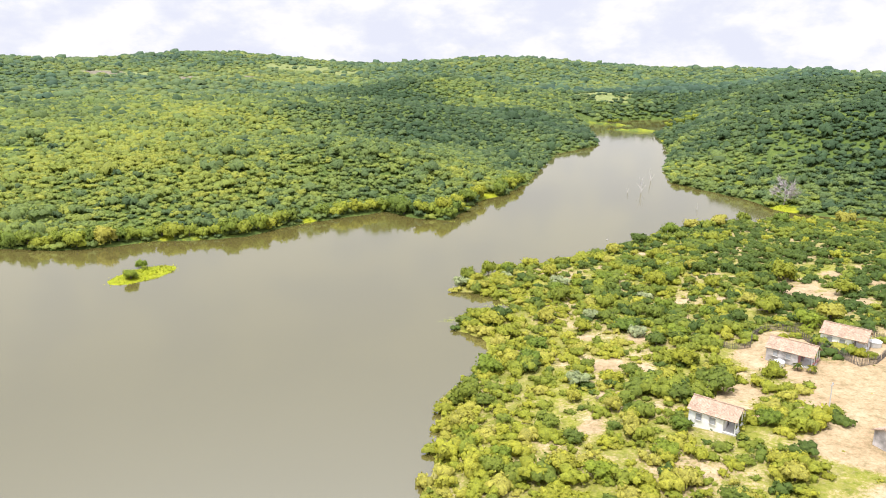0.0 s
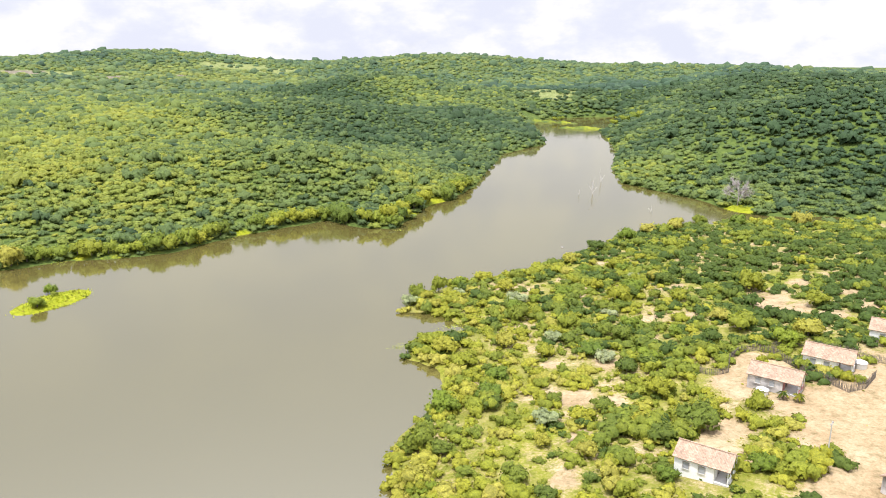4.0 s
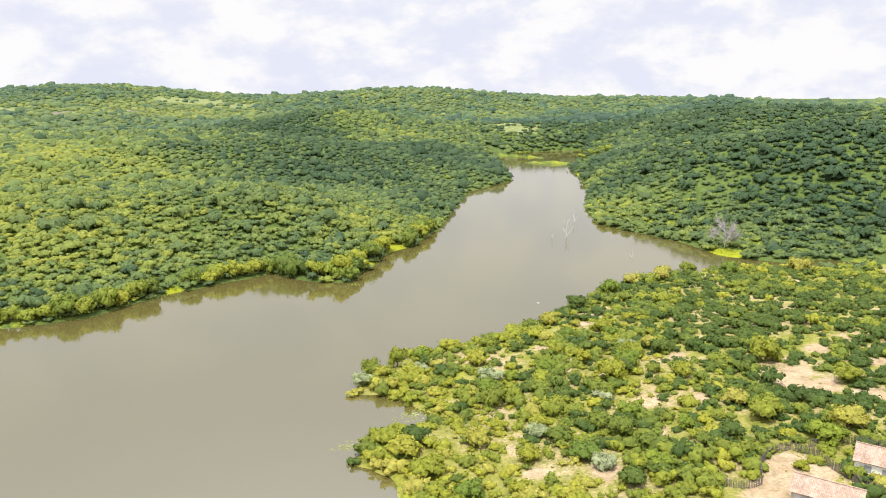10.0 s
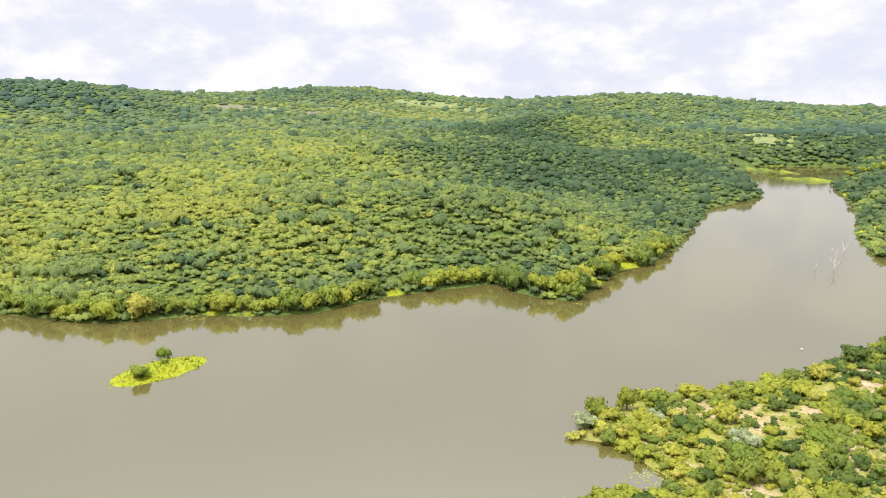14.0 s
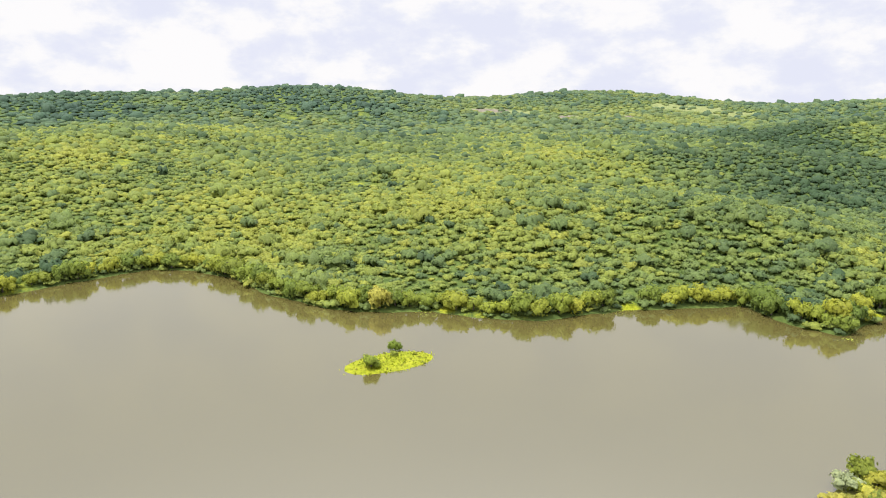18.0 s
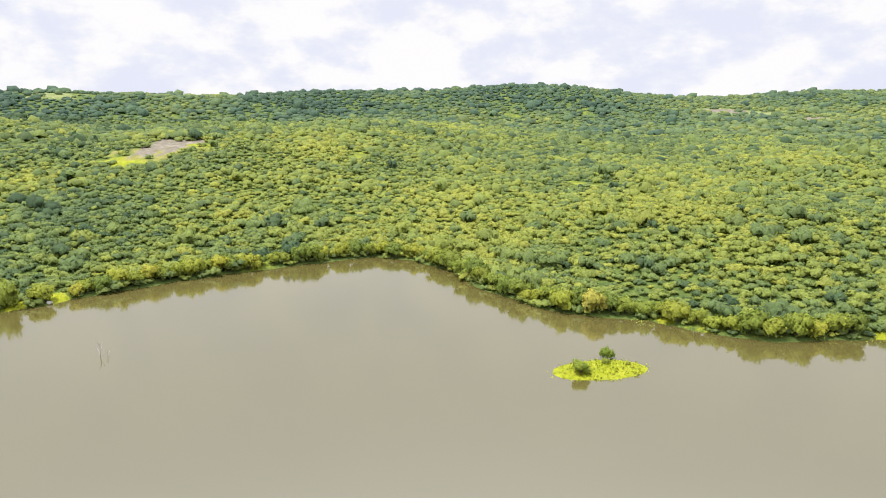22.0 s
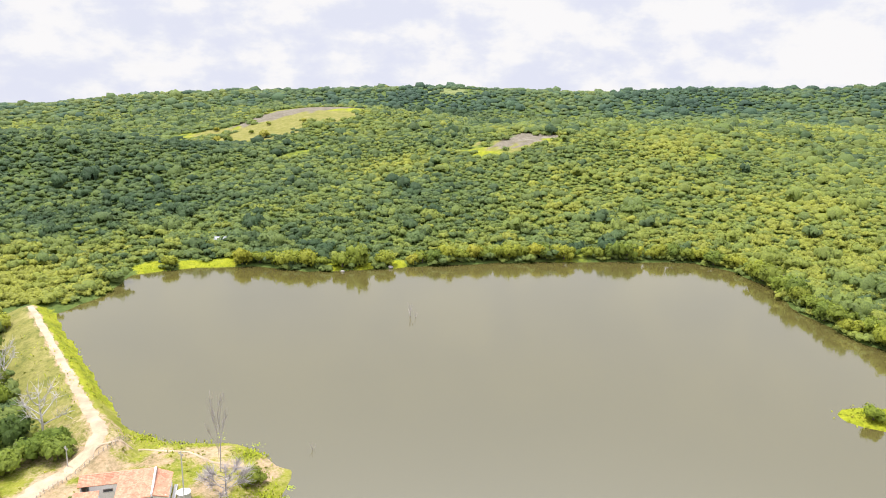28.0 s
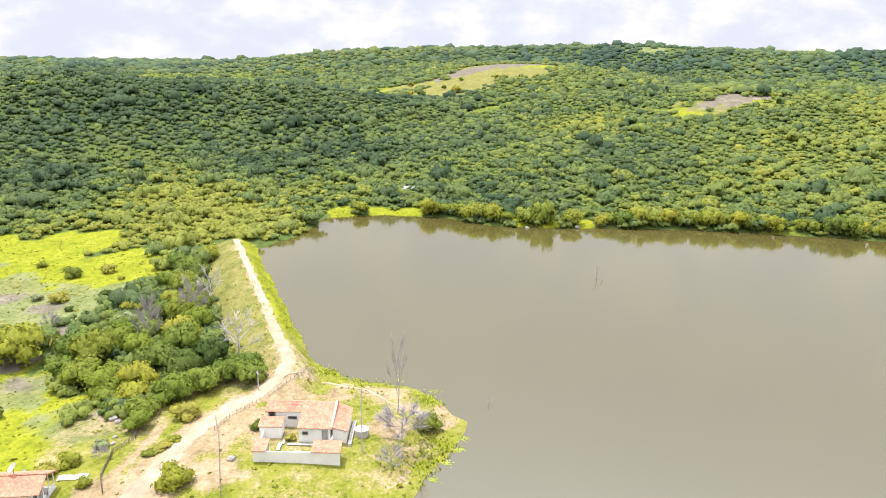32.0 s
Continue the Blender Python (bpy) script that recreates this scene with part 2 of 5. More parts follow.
def water_material():
    m, n, l, b = material("silty_lake_water")
    p = place(n)
    silt = noise_node(n, l, p, 0.012, 4)
    l.new(ramp_node(n, l, silt, [(0.3, (0.088, 0.075, 0.021)), (0.7, (0.1, 0.085, 0.026))]), b.inputs["Base Color"])
    b.inputs["Roughness"].default_value = 0.05
    b.inputs["IOR"].default_value = 1.95
    b.inputs["Specular IOR Level"].default_value = 0.9
    mp = n.new("ShaderNodeMapping")
    mp.inputs["Scale"].default_value = (1.0, 0.5, 1.0)
    mp.inputs["Rotation"].default_value = (0, 0, 0.6)
    l.new(p, mp.inputs[0])
    bump_node(n, l, noise_node(n, l, mp.outputs[0], 1.6, 4, 0.6), 0.11, 0.1, b)
    return m


M_GROUND, M_WATER = ground_material(), water_material()
M_PLASTER = plain("whitewashed_plaster", (0.9, 0.88, 0.84), 0.85, 0.04, 2.0)
M_WORN_PLASTER = plain("stained_old_plaster", (0.5, 0.47, 0.45), 0.9, 0.3, 1.6)
M_PINK = plain("faded_red_plaster", (0.5, 0.24, 0.22), 0.9, 0.12, 2.0)
M_DARK = plain("dark_opening", (0.05, 0.05, 0.055), 0.6, 0.1, 3.0)
M_SHUTTER = plain("grey_painted_shutter", (0.35, 0.36, 0.37), 0.6, 0.1, 4.0)
M_POST = plain("weathered_grey_timber", (0.48, 0.43, 0.37), 0.9, 0.2, 6.0)
M_CONCRETE = plain("pale_concrete", (0.55, 0.53, 0.49), 0.9, 0.12, 2.0)
M_WATTLE = plain("grey_brushwood", (0.2, 0.17, 0.14), 0.95, 0.25, 5.0)
M_TARP = plain("white_tarpaulin", (0.8, 0.8, 0.8), 0.5, 0.05, 1.0)
M_LILY = plain("yellow_green_water_weed", (0.3, 0.36, 0.03), 0.9, 0.2, 1.5)
M_STONE = plain("grey_field_stone", (0.4, 0.37, 0.33), 0.9, 0.2, 2.0)


def tile_material(name, tones):
    """Clay pan tiles: rows down the slope, each tile a little off in tone, with lichen stains."""
    m, n, l, b = material(name)
    co = n.new("ShaderNodeTexCoord").outputs["Object"]
    wave = n.new("ShaderNodeTexWave")
    wave.bands_direction = "X"
    wave.inputs["Scale"].default_value, wave.inputs["Distortion"].default_value = 1.6, 0.6
    l.new(co, wave.inputs["Vector"])
    vor = n.new("ShaderNodeTexVoronoi")
    vor.inputs["Scale"].default_value = 4.5
    l.new(co, vor.inputs["Vector"])
    sep = n.new("ShaderNodeSeparateColor")
    l.new(vor.outputs["Color"], sep.inputs[0])
    col = ramp_node(n, l, sep.outputs[0], [(0.0, tones[0]), (0.5, tones[1]), (1.0, tones[2])])
    stain = ramp_node(n, l, noise_node(n, l, co, 0.9, 5), [(0.3, (0.6, 0.58, 0.56)), (0.55, (1, 1, 1))])
    col = mix_node(n, l, 0.75, col, stain, "MULTIPLY")
    rows = ramp_node(n, l, wave.outputs["Fac"], [(0.0, (0.82, 0.8, 0.8)), (0.5, (1, 1, 1))])
    l.new(mix_node(n, l, 0.8, col, rows, "MULTIPLY"), b.inputs["Base Color"])
    b.inputs["Roughness"].default_value = 0.88
    bump_node(n, l, wave.outputs["Fac"], 0.7, 0.05, b)
    return m


M_TILE = tile_material("orange_clay_tiles", [(0.5, 0.22, 0.13), (0.58, 0.27, 0.16), (0.66, 0.34, 0.22)])
M_OLD_TILE = tile_material("weathered_clay_tiles", [(0.33, 0.22, 0.15), (0.41, 0.29, 0.2), (0.48, 0.35, 0.26)])

# ---- the lie of the land ----
# shoreline of the reservoir, in metres: far channel, west bank, dam and house point, near bank, peninsula, east bank
WEST_BANK = [(215, 700), (150, 690), (122, 640), (112, 540), (105, 498), (71, 457), (58, 413), (40, 348), (27, 318), (16, 306),
             (8, 282), (2, 268), (-10, 271), (-23, 283), (-41, 270), (-52, 262), (-66, 244), (-79, 238), (-96, 236), (-114, 226),
             (-130, 225), (-150, 228), (-170, 236), (-189, 238), (-205, 232), (-211, 207), (-217, 180), (-219, 150), (-218, 120), (-219, 102),
             (-230, 84), (-232, 66), (-226, 48), (-207, 44), (-193, 39)]
DAM_POINT = [(-186, 34), (-168, 41), (-137, 53), (-113, 62.5), (-106, 69), (-104, 79), (-98, 86), (-92, 90), (-86, 88), (-78, 85),
             (-71, 82), (-62, 70), (-55, 50), (-40, 36), (-25, 40), (-12, 60)]
EAST_BANK = [(-5, 85), (-2, 97), (0, 106), (-1, 113), (2, 125), (6, 132), (11, 138), (8, 150), (3, 155), (4, 163),
             (12, 166), (19, 170), (12, 177), (8, 181), (3, 183), (4, 190), (16, 202), (37, 213), (50, 222), (63, 233),
             (75, 246), (90, 256), (112, 264), (135, 262), (160, 258), (180, 262), (165, 272), (149, 270), (133, 283), (128, 308),
             (120, 326), (110, 350), (118, 391), (135, 440), (148, 485), (165, 575), (208, 650)]
LAKE = np.array(WEST_BANK + DAM_POINT + EAST_BANK, float)
CENTRE = np.array((3.0, 70.0))
DAM_A, DAM_B = np.array((-184.0, 29.5)), np.array((-101.0, 62.0))
ISLAND, ISLAND_LONG, ISLAND_WIDE = np.array((-84.5, 198.0)), 10.8, 5.6
# low grassy bars across the end of the channel: from, to, half width
BARS = [((143.0, 600.0), (190.0, 572.0), 4.2), ((130.0, 664.0), (160.0, 636.0), 3.2)]
ISLAND_TURN = math.atan2(17, 10)
# rises of the ground: place, height in metres, reach
RIDGE_HILLS = [(639, 706, 3.8, 117), (611, 848, -5.9, 128), (547, 1012, 5.2, 141), (489, 1112, 8.6, 150), (418, 1152, 7.8, 151), (287, 1210, -1.0, 153),
    (188, 1241, 5.7, 154), (86, 1264, 30.1, 156), (-339, 1263, 28.1, 161), (-459, 1213, 19.2, 160), (-579, 1079, -1.0, 151), (-652, 971, 24.1, 145),
    (-708, 859, 27.3, 138), (-746, 744, 8.7, 131), (-776, 520, 24.8, 117), (-840, 312, 30.8, 114), (-852, 190, 8.4, 112), (-849, 85, 15.0, 111),
    (-835, -18, 14.5, 110), (-818, -90, 4.6, 109), (-717, -313, 12.5, 106), (-610, -444, 9.7, 104), (-900, -160, 3.9, 100), (-780, 640, 13.5, 90),
    (760, 560, -0.0, 90)]
WOODED_HILLS = [(-199, 380, 7.2, 60), (-476, 482, 14.4, 90), (-445, 340, 12.9, 80), (-385, 250, 14.0, 70), (-560, 140, 27.9, 90), (-150, 560, 9.2, 80),
    (-257, 900, 10.4, 110), (175, 480, 34.0, 60), (330, 560, 50.6, 100), (70, 125, 1.2, 25), (38, 100, 3.4, 20), (83, 172, -0.6, 28),
    (40, 160, 2.3, 22), (120, 150, 3.0, 35), (60, 205, 1.8, 22), (120, 215, 1.5, 28), (-300, 20, 4.4, 45), (-290, 150, 6.0, 45),
    (-290, 240, 2.6, 45), (-100, 320, 13.1, 45), (-20, 340, 19.6, 40), (-150, 300, 1.3, 40)]
VALLEYS_AND_KNOLLS = [(-150, 5, -7.6, 30), (-110, 15, -7.1, 28), (-70, 25, -5.2, 25), (-200, -30, -10.5, 40), (-260, -60, 1.3, 50), (-80, 60, 0.9, 14),
    (-95, 50, 1.0, 14), (30, 60, -0.3, 25), (80, 60, 2.6, 40), (170, 700, 30.5, 90), (60, 620, 6.7, 60), (260, 800, 6.0, 90), (425, 815, 9.4, 42), (470, 775, -12.6, 40),
    (-398, -36, 10.1, 50), (-407, 3, 10.2, 45), (-404, 51, 6.2, 40), (-385, 80, -3.4, 38), (-374, -112, 11.9, 50), (-362, -133, 13.3, 55),
    (221, 365, 9.3, 45), (189, 373, 3.5, 40), (166, 396, 11.7, 35), (154, 433, 10.4, 30)]
LOW_GROUND = [(246, 346, 24.6, 45), (396, 761, 23.3, 70), (343, 788, -10.3, 60), (436, 714, 2.1, 60), (454, 678, -30.5, 60), (377, 782, 12.9, 60),
    (-102, 517, 1.5, 50), (-67, 523, 7.9, 50), (-32, 527, 8.6, 45), (4, 528, 2.2, 40), (40, 537, 5.9, 35), (79, 552, -0.1, 32),
    (108, 567, -16.2, 28), (-133, 477, 2.3, 50), (-12, 778, 25.1, 70), (168, 779, -4.8, 60), (-530, -45, 5.8, 60), (-523, 39, -7.3, 55),
    (-488, -195, 8.1, 70), (319, 504, -24.4, 60), (262, 538, -32.5, 60), (-109, 648, -2.9, 55), (-18, 658, -10.2, 50), (-262, 619, 4.3, 70)]
HILLS = RIDGE_HILLS + WOODED_HILLS + VALLEYS_AND_KNOLLS + LOW_GROUND



def near_line(p, a, b):
    """Distance of the points p from the line a to b, its side, and how far along it they lie."""
    ab = b - a
    u = np.clip(((p - a) @ ab) / (ab @ ab), 0, 1)
    off = p - a - u[:, None] * ab
    side = np.sign(ab[0] * (p[:, 1] - a[1]) - ab[1] * (p[:, 0] - a[0]))
    return np.hypot(off[:, 0], off[:, 1]), side, u


def polyline_distance(p, line):
    d = np.full(len(p), 1e9)
    for a, b in zip(line[:-1], line[1:]):
        d = np.minimum(d, near_line(p, np.array(a, float), np.array(b, float))[0])
    return d


def along(line, step):
    """Places at even steps along a line of points."""
    line = np.array(line, float)
    seg = np.hypot(*np.diff(line, axis=0).T)
    s = np.concatenate([[0], np.cumsum(seg)])
    u = np.arange(0, s[-1], step)
    return np.column_stack([np.interp(u, s, line[:, 0]), np.interp(u, s, line[:, 1])])


def inside(p, poly):
    hit = np.zeros(len(p), bool)
    q = np.roll(poly, -1, 0)
    for (x0, y0), (x1, y1) in zip(poly, q):
        if y0 != y1:
            cross = ((y0 > p[:, 1]) != (y1 > p[:, 1])) & (p[:, 0] < (x1 - x0) * (p[:, 1] - y0) / (y1 - y0) + x0)
            hit ^= cross
    return hit


def wobble(p, size, seed=0.0):
    """Smooth unevenness between -1 and 1 for many places at once."""
    x, y = p[:, 0] / size + seed * 3.7, p[:, 1] / size - seed * 1.9
    return (np.sin(x * 1.7 + 1.3 * np.sin(y * 1.1)) + np.sin(y * 2.1 + 1.7 * np.sin(x * 0.8 + 2)) + np.sin((x + y) * 1.3 + seed)) / 3


def shore_distance(p):
    """Metres from the water's edge: above 0 on land, below 0 in the lake."""
    d = polyline_distance(p, np.vstack([LAKE, LAKE[:1]]))
    d = np.where(inside(p, LAKE), -d, d)
    d = d + 0.9 * wobble(p, 5.0) + 0.5 * wobble(p, 2.1, 4)
    c, s = math.cos(ISLAND_TURN), math.sin(ISLAND_TURN)
    q = p - ISLAND
    along, across = q[:, 0] * c + q[:, 1] * s, -q[:, 0] * s + q[:, 1] * c
    isle = (1 - np.hypot(along / ISLAND_LONG, across / ISLAND_WIDE)) * ISLAND_WIDE + 0.3 * wobble(p, 3.0, 2)
    bar = np.maximum(*(w - near_line(p, np.array(a), np.array(b))[0] for a, b, w in BARS)) + 0.7 * wobble(p, 9.0, 2)
    return np.maximum.reduce([d, isle, bar])


def hills(p):
    h = np.zeros(len(p))
    for x, y, w, r in HILLS:
        h += w * np.exp(-((p[:, 0] - x) ** 2 + (p[:, 1] - y) ** 2) / (2 * r * r))
    return h


def height(p, d=None):
    p = np.asarray(p, float).reshape(-1, 2)
    d = shore_distance(p) if d is None else d
    land = np.maximum(d, 0)
    h = 1.1 * (1 - np.exp(-land / 5)) + (1 - np.exp(-land / 70)) * hills(p) + 18 * (1 - np.exp(-land / 280))
    h = np.where(d < 0, np.maximum(d * 0.3, -2.5), h) + np.where(d > 12, 0.35 * wobble(p, 17.0, 1), 0)
    s, side, u = near_line(p, DAM_A, DAM_B)
    wall = np.where(side > 0, 3.4 - 1.25 * np.maximum(s - 2.0, 0), 3.4 - 0.42 * np.maximum(s - 2.0, 0))
    h = np.where(s < 14, np.maximum(h, wall), h)
    far = np.hypot(*(p - CENTRE).T)
    return h - 62 * np.clip((far - 1550) / 1500, 0, 1)

# ---- building helpers ----
def part(name, bm, mat, parent=None, label=""):
    """Links a bmesh as one mesh object, under a thing or a part."""
    me = bpy.data.meshes.new(name)
    bm.to_mesh(me)
    bm.free()
    me.materials.append(mat)
    ob = new(name, me)
    ob.parent = parent
    return tagged(ob, label)


def raw_mesh(name, verts, faces4, faces3, mat, tint=None, smooth=False, normals=None):
    """A mesh straight from arrays: quads and triangles, with a tint for each point."""
    me = bpy.data.meshes.new(name)
    me.vertices.add(len(verts))
    me.vertices.foreach_set("co", np.ascontiguousarray(verts, np.float32).ravel())
    f4, f3 = np.asarray(faces4, np.int32).reshape(-1, 4), np.asarray(faces3, np.int32).reshape(-1, 3)
    me.loops.add(f4.size + f3.size)
    me.loops.foreach_set("vertex_index", np.concatenate([f4.ravel(), f3.ravel()]))
    me.polygons.add(len(f4) + len(f3))
    starts = np.concatenate([np.arange(len(f4)) * 4, f4.size + np.arange(len(f3)) * 3]).astype(np.int32)
    me.polygons.foreach_set("loop_start", starts)
    me.polygons.foreach_set("loop_total", np.concatenate([np.full(len(f4), 4), np.full(len(f3), 3)]).astype(np.int32))
    me.polygons.foreach_set("use_smooth", np.full(len(f4) + len(f3), smooth))
    if tint is not None:
        me.attributes.new("tint", "FLOAT", "POINT").data.foreach_set("value", np.ascontiguousarray(tint, np.float32))
    me.materials.append(mat)
    me.update(calc_edges=True)
    if normals is not None:
        me.normals_split_custom_set_from_vertices(np.ascontiguousarray(normals, np.float32))
    return me


def box(bm, x0, x1, y0, y1, z0, z1, m=None):
    r = bmesh.ops.create_cube(bm, size=1, matrix=Matrix.Translation(((x0 + x1) / 2, (y0 + y1) / 2, (z0 + z1) / 2)) @ Matrix.Diagonal((x1 - x0, y1 - y0, z1 - z0, 1)))
    if m is not None:
        bmesh.ops.transform(bm, matrix=m, verts=r["verts"])
    return r["verts"]


def tube(bm, pts, radii, sides=6):
    """A tapering limb through the points."""
    rings = []
    for i, (p, r) in enumerate(zip(pts, radii)):
        p = Vector(p)
        d = (Vector(pts[min(i + 1, len(pts) - 1)]) - Vector(pts[max(i - 1, 0)])).normalized()
        a = d.orthogonal().normalized()
        b = d.cross(a)
        rings.append([bm.verts.new(p + r * (math.cos(t) * a + math.sin(t) * b)) for t in (2 * math.pi * k / sides for k in range(sides))])
    for r0, r1 in zip(rings, rings[1:]):
        for k in range(sides):
            bm.faces.new((r0[k], r0[(k + 1) % sides], r1[(k + 1) % sides], r1[k]))
    bm.faces.new(rings[0][::-1])
    bm.faces.new(rings[-1])


def ground_z(x, y):
    return float(height(np.array([[x, y]]))[0])


# ---- soil and growth over the plan: what covers the ground where ----
BARE = [(65, 134.5, 3.2), (62, 133, 2.5), (67.5, 131.5, 2.5), (73, 122, 3), (78, 122, 3), (56.5, 129, 2), (66, 114, 5), (61, 117, 4), (57, 122, 3), (68, 112, 5), (58, 127, 4), (61, 130, 4), (67, 121, 5), (71, 116, 7), (76, 112, 8), (80, 120, 6), (80, 104, 10), (72, 102, 9), (64, 107, 6), (66, 93, 9), (58, 91, 6), (76, 88, 9),
        (62, 76, 8), (48, 111, 4), (46, 106, 3.5), (80, 127, 4), (88, 130, 5), (90, 118, 8), (94, 104, 12)]
SCRAPES = [(31, 128, 3.5), (27, 131, 2.5), (23, 104, 2.5), (36, 125, 2.5), (85, 166, 5), (88, 160, 4), (92, 154, 3), (45, 195, 2.2), (60, 212, 2.5), (47, 186, 2), (40, 140, 2.5), (52, 150, 2), (30, 143, 2),
           (28, 115, 2), (70, 182, 2.5), (98, 178, 3), (104, 168, 3), (64, 160, 2.2), (110, 150, 4)]
HOUSE_YARD = [(-88, 56, 4), (-82, 53, 5), (-76, 50, 5), (-92, 62, 3), (-96, 62, 4), (-95, 88, 3.5), (-91, 86, 3), (-70, 48, 6), (-75, 57, 4), (-87, 78, 3), (-97, 70, 2.5), (-100, 74, 2)]
CLEARINGS = [(-392, 244, 16), (-384, 226, 14), (-376, 212, 12), (-575, 128, 34), (-545, 112, 30), (-510, 95, 26), (-485, 75, 22), (-470, 52, 12), (-560, 150, 26), (-525, 140, 22), (-537, 45, 12), (-532, 72, 16)]
FAR_FIELDS = [(-190, 1112, 48), (-150, 1100, 40), (-225, 1118, 40), (165, 755, 34), (-424, 950, 40), (-380, 955, 35), (-318, 916, 26), (-248, 960, 26), (-790, 300, 30), (620, 916, 60)]
SHORE_GRASS = [(-231, 52, 5), (-234, 64, 5), (-234, 74, 5), (-222, 110, 3.5), (-221, 120, 3.5), (-221, 131, 3), (-100, 240, 3), (-93, 240, 3), (-50, 265, 3), (12, 289, 4), (21, 312, 4), (135, 285, 6), (122, 392, 5), (150, 520, 8)]
MEADOW = [(-149, 10, 9), (-160, -12, 20), (-148, 0, 14), (-172, -25, 18), (-140, -12, 18), (-185, -40, 16), (-165, 8, 9), (-178, 0, 10), (-125, -5, 13), (-101, 16, 9), (-92, 24, 8), (-82, 32, 8), (-77, 38, 5), (-110, 2, 14), (-95, 5, 14), (-75, 22, 12), (-195, -20, 14)]


def spots(p, rows, rim=2.0, ragged=1.5):
    """1 inside the round spots, falling to 0 over the rim, with a ragged edge."""
    v = np.zeros(len(p))
    r = ragged * (wobble(p, 4.0, 7) + 0.6 * wobble(p, 1.9, 3))
    for x, y, s in rows:
        v = np.maximum(v, np.clip((s + r * min(1, s / 8) - np.hypot(p[:, 0] - x, p[:, 1] - y)) / rim + 0.5, 0, 1))
    return v


DAM_ROAD = [(-184, 29.6), (-150, 42.9), (-120, 54.6), (-106, 60.1), (-100, 60), (-97, 57.5), (-92, 54), (-86, 51.5), (-78, 50), (-68, 48), (-52, 45)]
GOAT_PATH = [(-100, 60), (-103, 67), (-100, 74), (-95, 78), (-92, 84)]
CART_TRACK = [(-92, 53), (-87, 46), (-80, 45), (-72, 44), (-62, 42)]


def cover(p, d):
    """Masks between 0 and 1: sand, grass, crop, straw and soil."""
    pen = (p[:, 0] > -12) & (p[:, 1] < 262) & (p[:, 1] > -20)
    near_house = np.clip((38 - np.hypot(p[:, 0] + 88, p[:, 1] - 64)) / 6, 0, 1)
    road = np.clip((0.95 + 0.3 * wobble(p, 3, 9) - polyline_distance(p, DAM_ROAD)) / 0.8 + 0.5, 0, 1)
    wide = np.clip((2.6 + 1.3 * wobble(p, 3, 9) - polyline_distance(p, DAM_ROAD[4:])) / 1.2 + 0.5, 0, 1)
    path = np.clip((0.7 + 0.3 * wobble(p, 3, 9) - np.minimum(polyline_distance(p, GOAT_PATH), polyline_distance(p, CART_TRACK))) / 0.7 + 0.5, 0, 1)
    sand = np.maximum.reduce([spots(p, BARE, 3, 2), 0.85 * spots(p, SCRAPES, 2.5, 2.5), 0.75 * spots(p, HOUSE_YARD, 2.5, 3), road, 0.9 * wide, 0.8 * path])
    sand = np.maximum(sand, np.where(pen, 0.4 + 0.22 * wobble(p, 7, 5), 0) * np.clip((d - 1) / 3, 0, 1))
    sand = np.maximum(sand, near_house * (0.4 + 0.24 * wobble(p, 6, 2)) * np.clip((d - 0.5) / 2, 0, 1))
    soil = 0.95 * spots(p, [(-405, 250, 15), (-396, 238, 13), (-386, 226, 9), (-550, 88, 16), (-562, 104, 20), (-572, 122, 24), (-580, 140, 26), (-590, 158, 24), (-145, -1, 3), (-150, -14, 3), (-111, 9, 4), (-106, 3, 3), (-93.5, 34, 2.5), (-424, 950, 26), (-318, 916, 18), (-248, 960, 18), (-131, 7, 4), (-108, 12, 4)], 8, 8)
    grass = np.where(pen, 0.72, 0.1) + 0.62 * near_house
    grass = np.maximum(grass, spots(p, SHORE_GRASS + [(*ISLAND, 15)], 2, 2))
    grass = np.maximum(grass, 0.5 * spots(p, [(150, 597, 10), (165, 587, 10), (182, 576, 10), (135, 660, 8), (146, 649, 8), (156, 640, 8)], 2, 2))
    glade = wobble(p, 31, 8) + 0.6 * wobble(p, 12, 5) + 0.35 * wobble(p, 5, 2)
    grass = np.maximum(grass, np.clip((glade - 1.0) / 0.2, 0, 0.45))
    grass = np.maximum(grass, 0.8 * spots(p, CLEARINGS, 12, 8))
    grass = np.maximum(grass, spots(p, MEADOW, 4, 3))
    s, side, u = near_line(p, DAM_A, DAM_B)
    grass = np.maximum(grass, np.where((s < 7) & (side > 0), 0.7, 0))
    crop = 0.7 * spots(p, FAR_FIELDS, 12, 12)
    crop = np.maximum(crop, 0.9 * spots(p, [(-146, 9, 13), (-138, 14, 7), (-90, 31, 6), (-87, 36, 4), (-140, -4, 17), (-152, -20, 14), (-150, 2, 9), (-160, -36, 14), (-120, -8, 12), (-101, 13, 9), (-110, 0, 12), (-95, 4, 13)], 5, 4))
    straw = np.where((s < 12) & (side < 0) & (u > 0) & (u < 1), 0.7, 0) + 0.75 * spots(p, [(-545, 112, 34), (-505, 90, 36), (-530, 60, 20), (-525, 140, 26), (-384, 230, 20)], 12, 8)
    straw = np.maximum(straw, 0.5 * near_house)
    straw = np.maximum(straw, np.where(pen, 0.58 + 0.12 * wobble(p, 12, 4), 0))
    straw = np.maximum(straw, 0.5 * crop * (wobble(p, 9, 6) > 0.1))
    return sand, np.clip(grass, 0, 1), crop, straw, soil


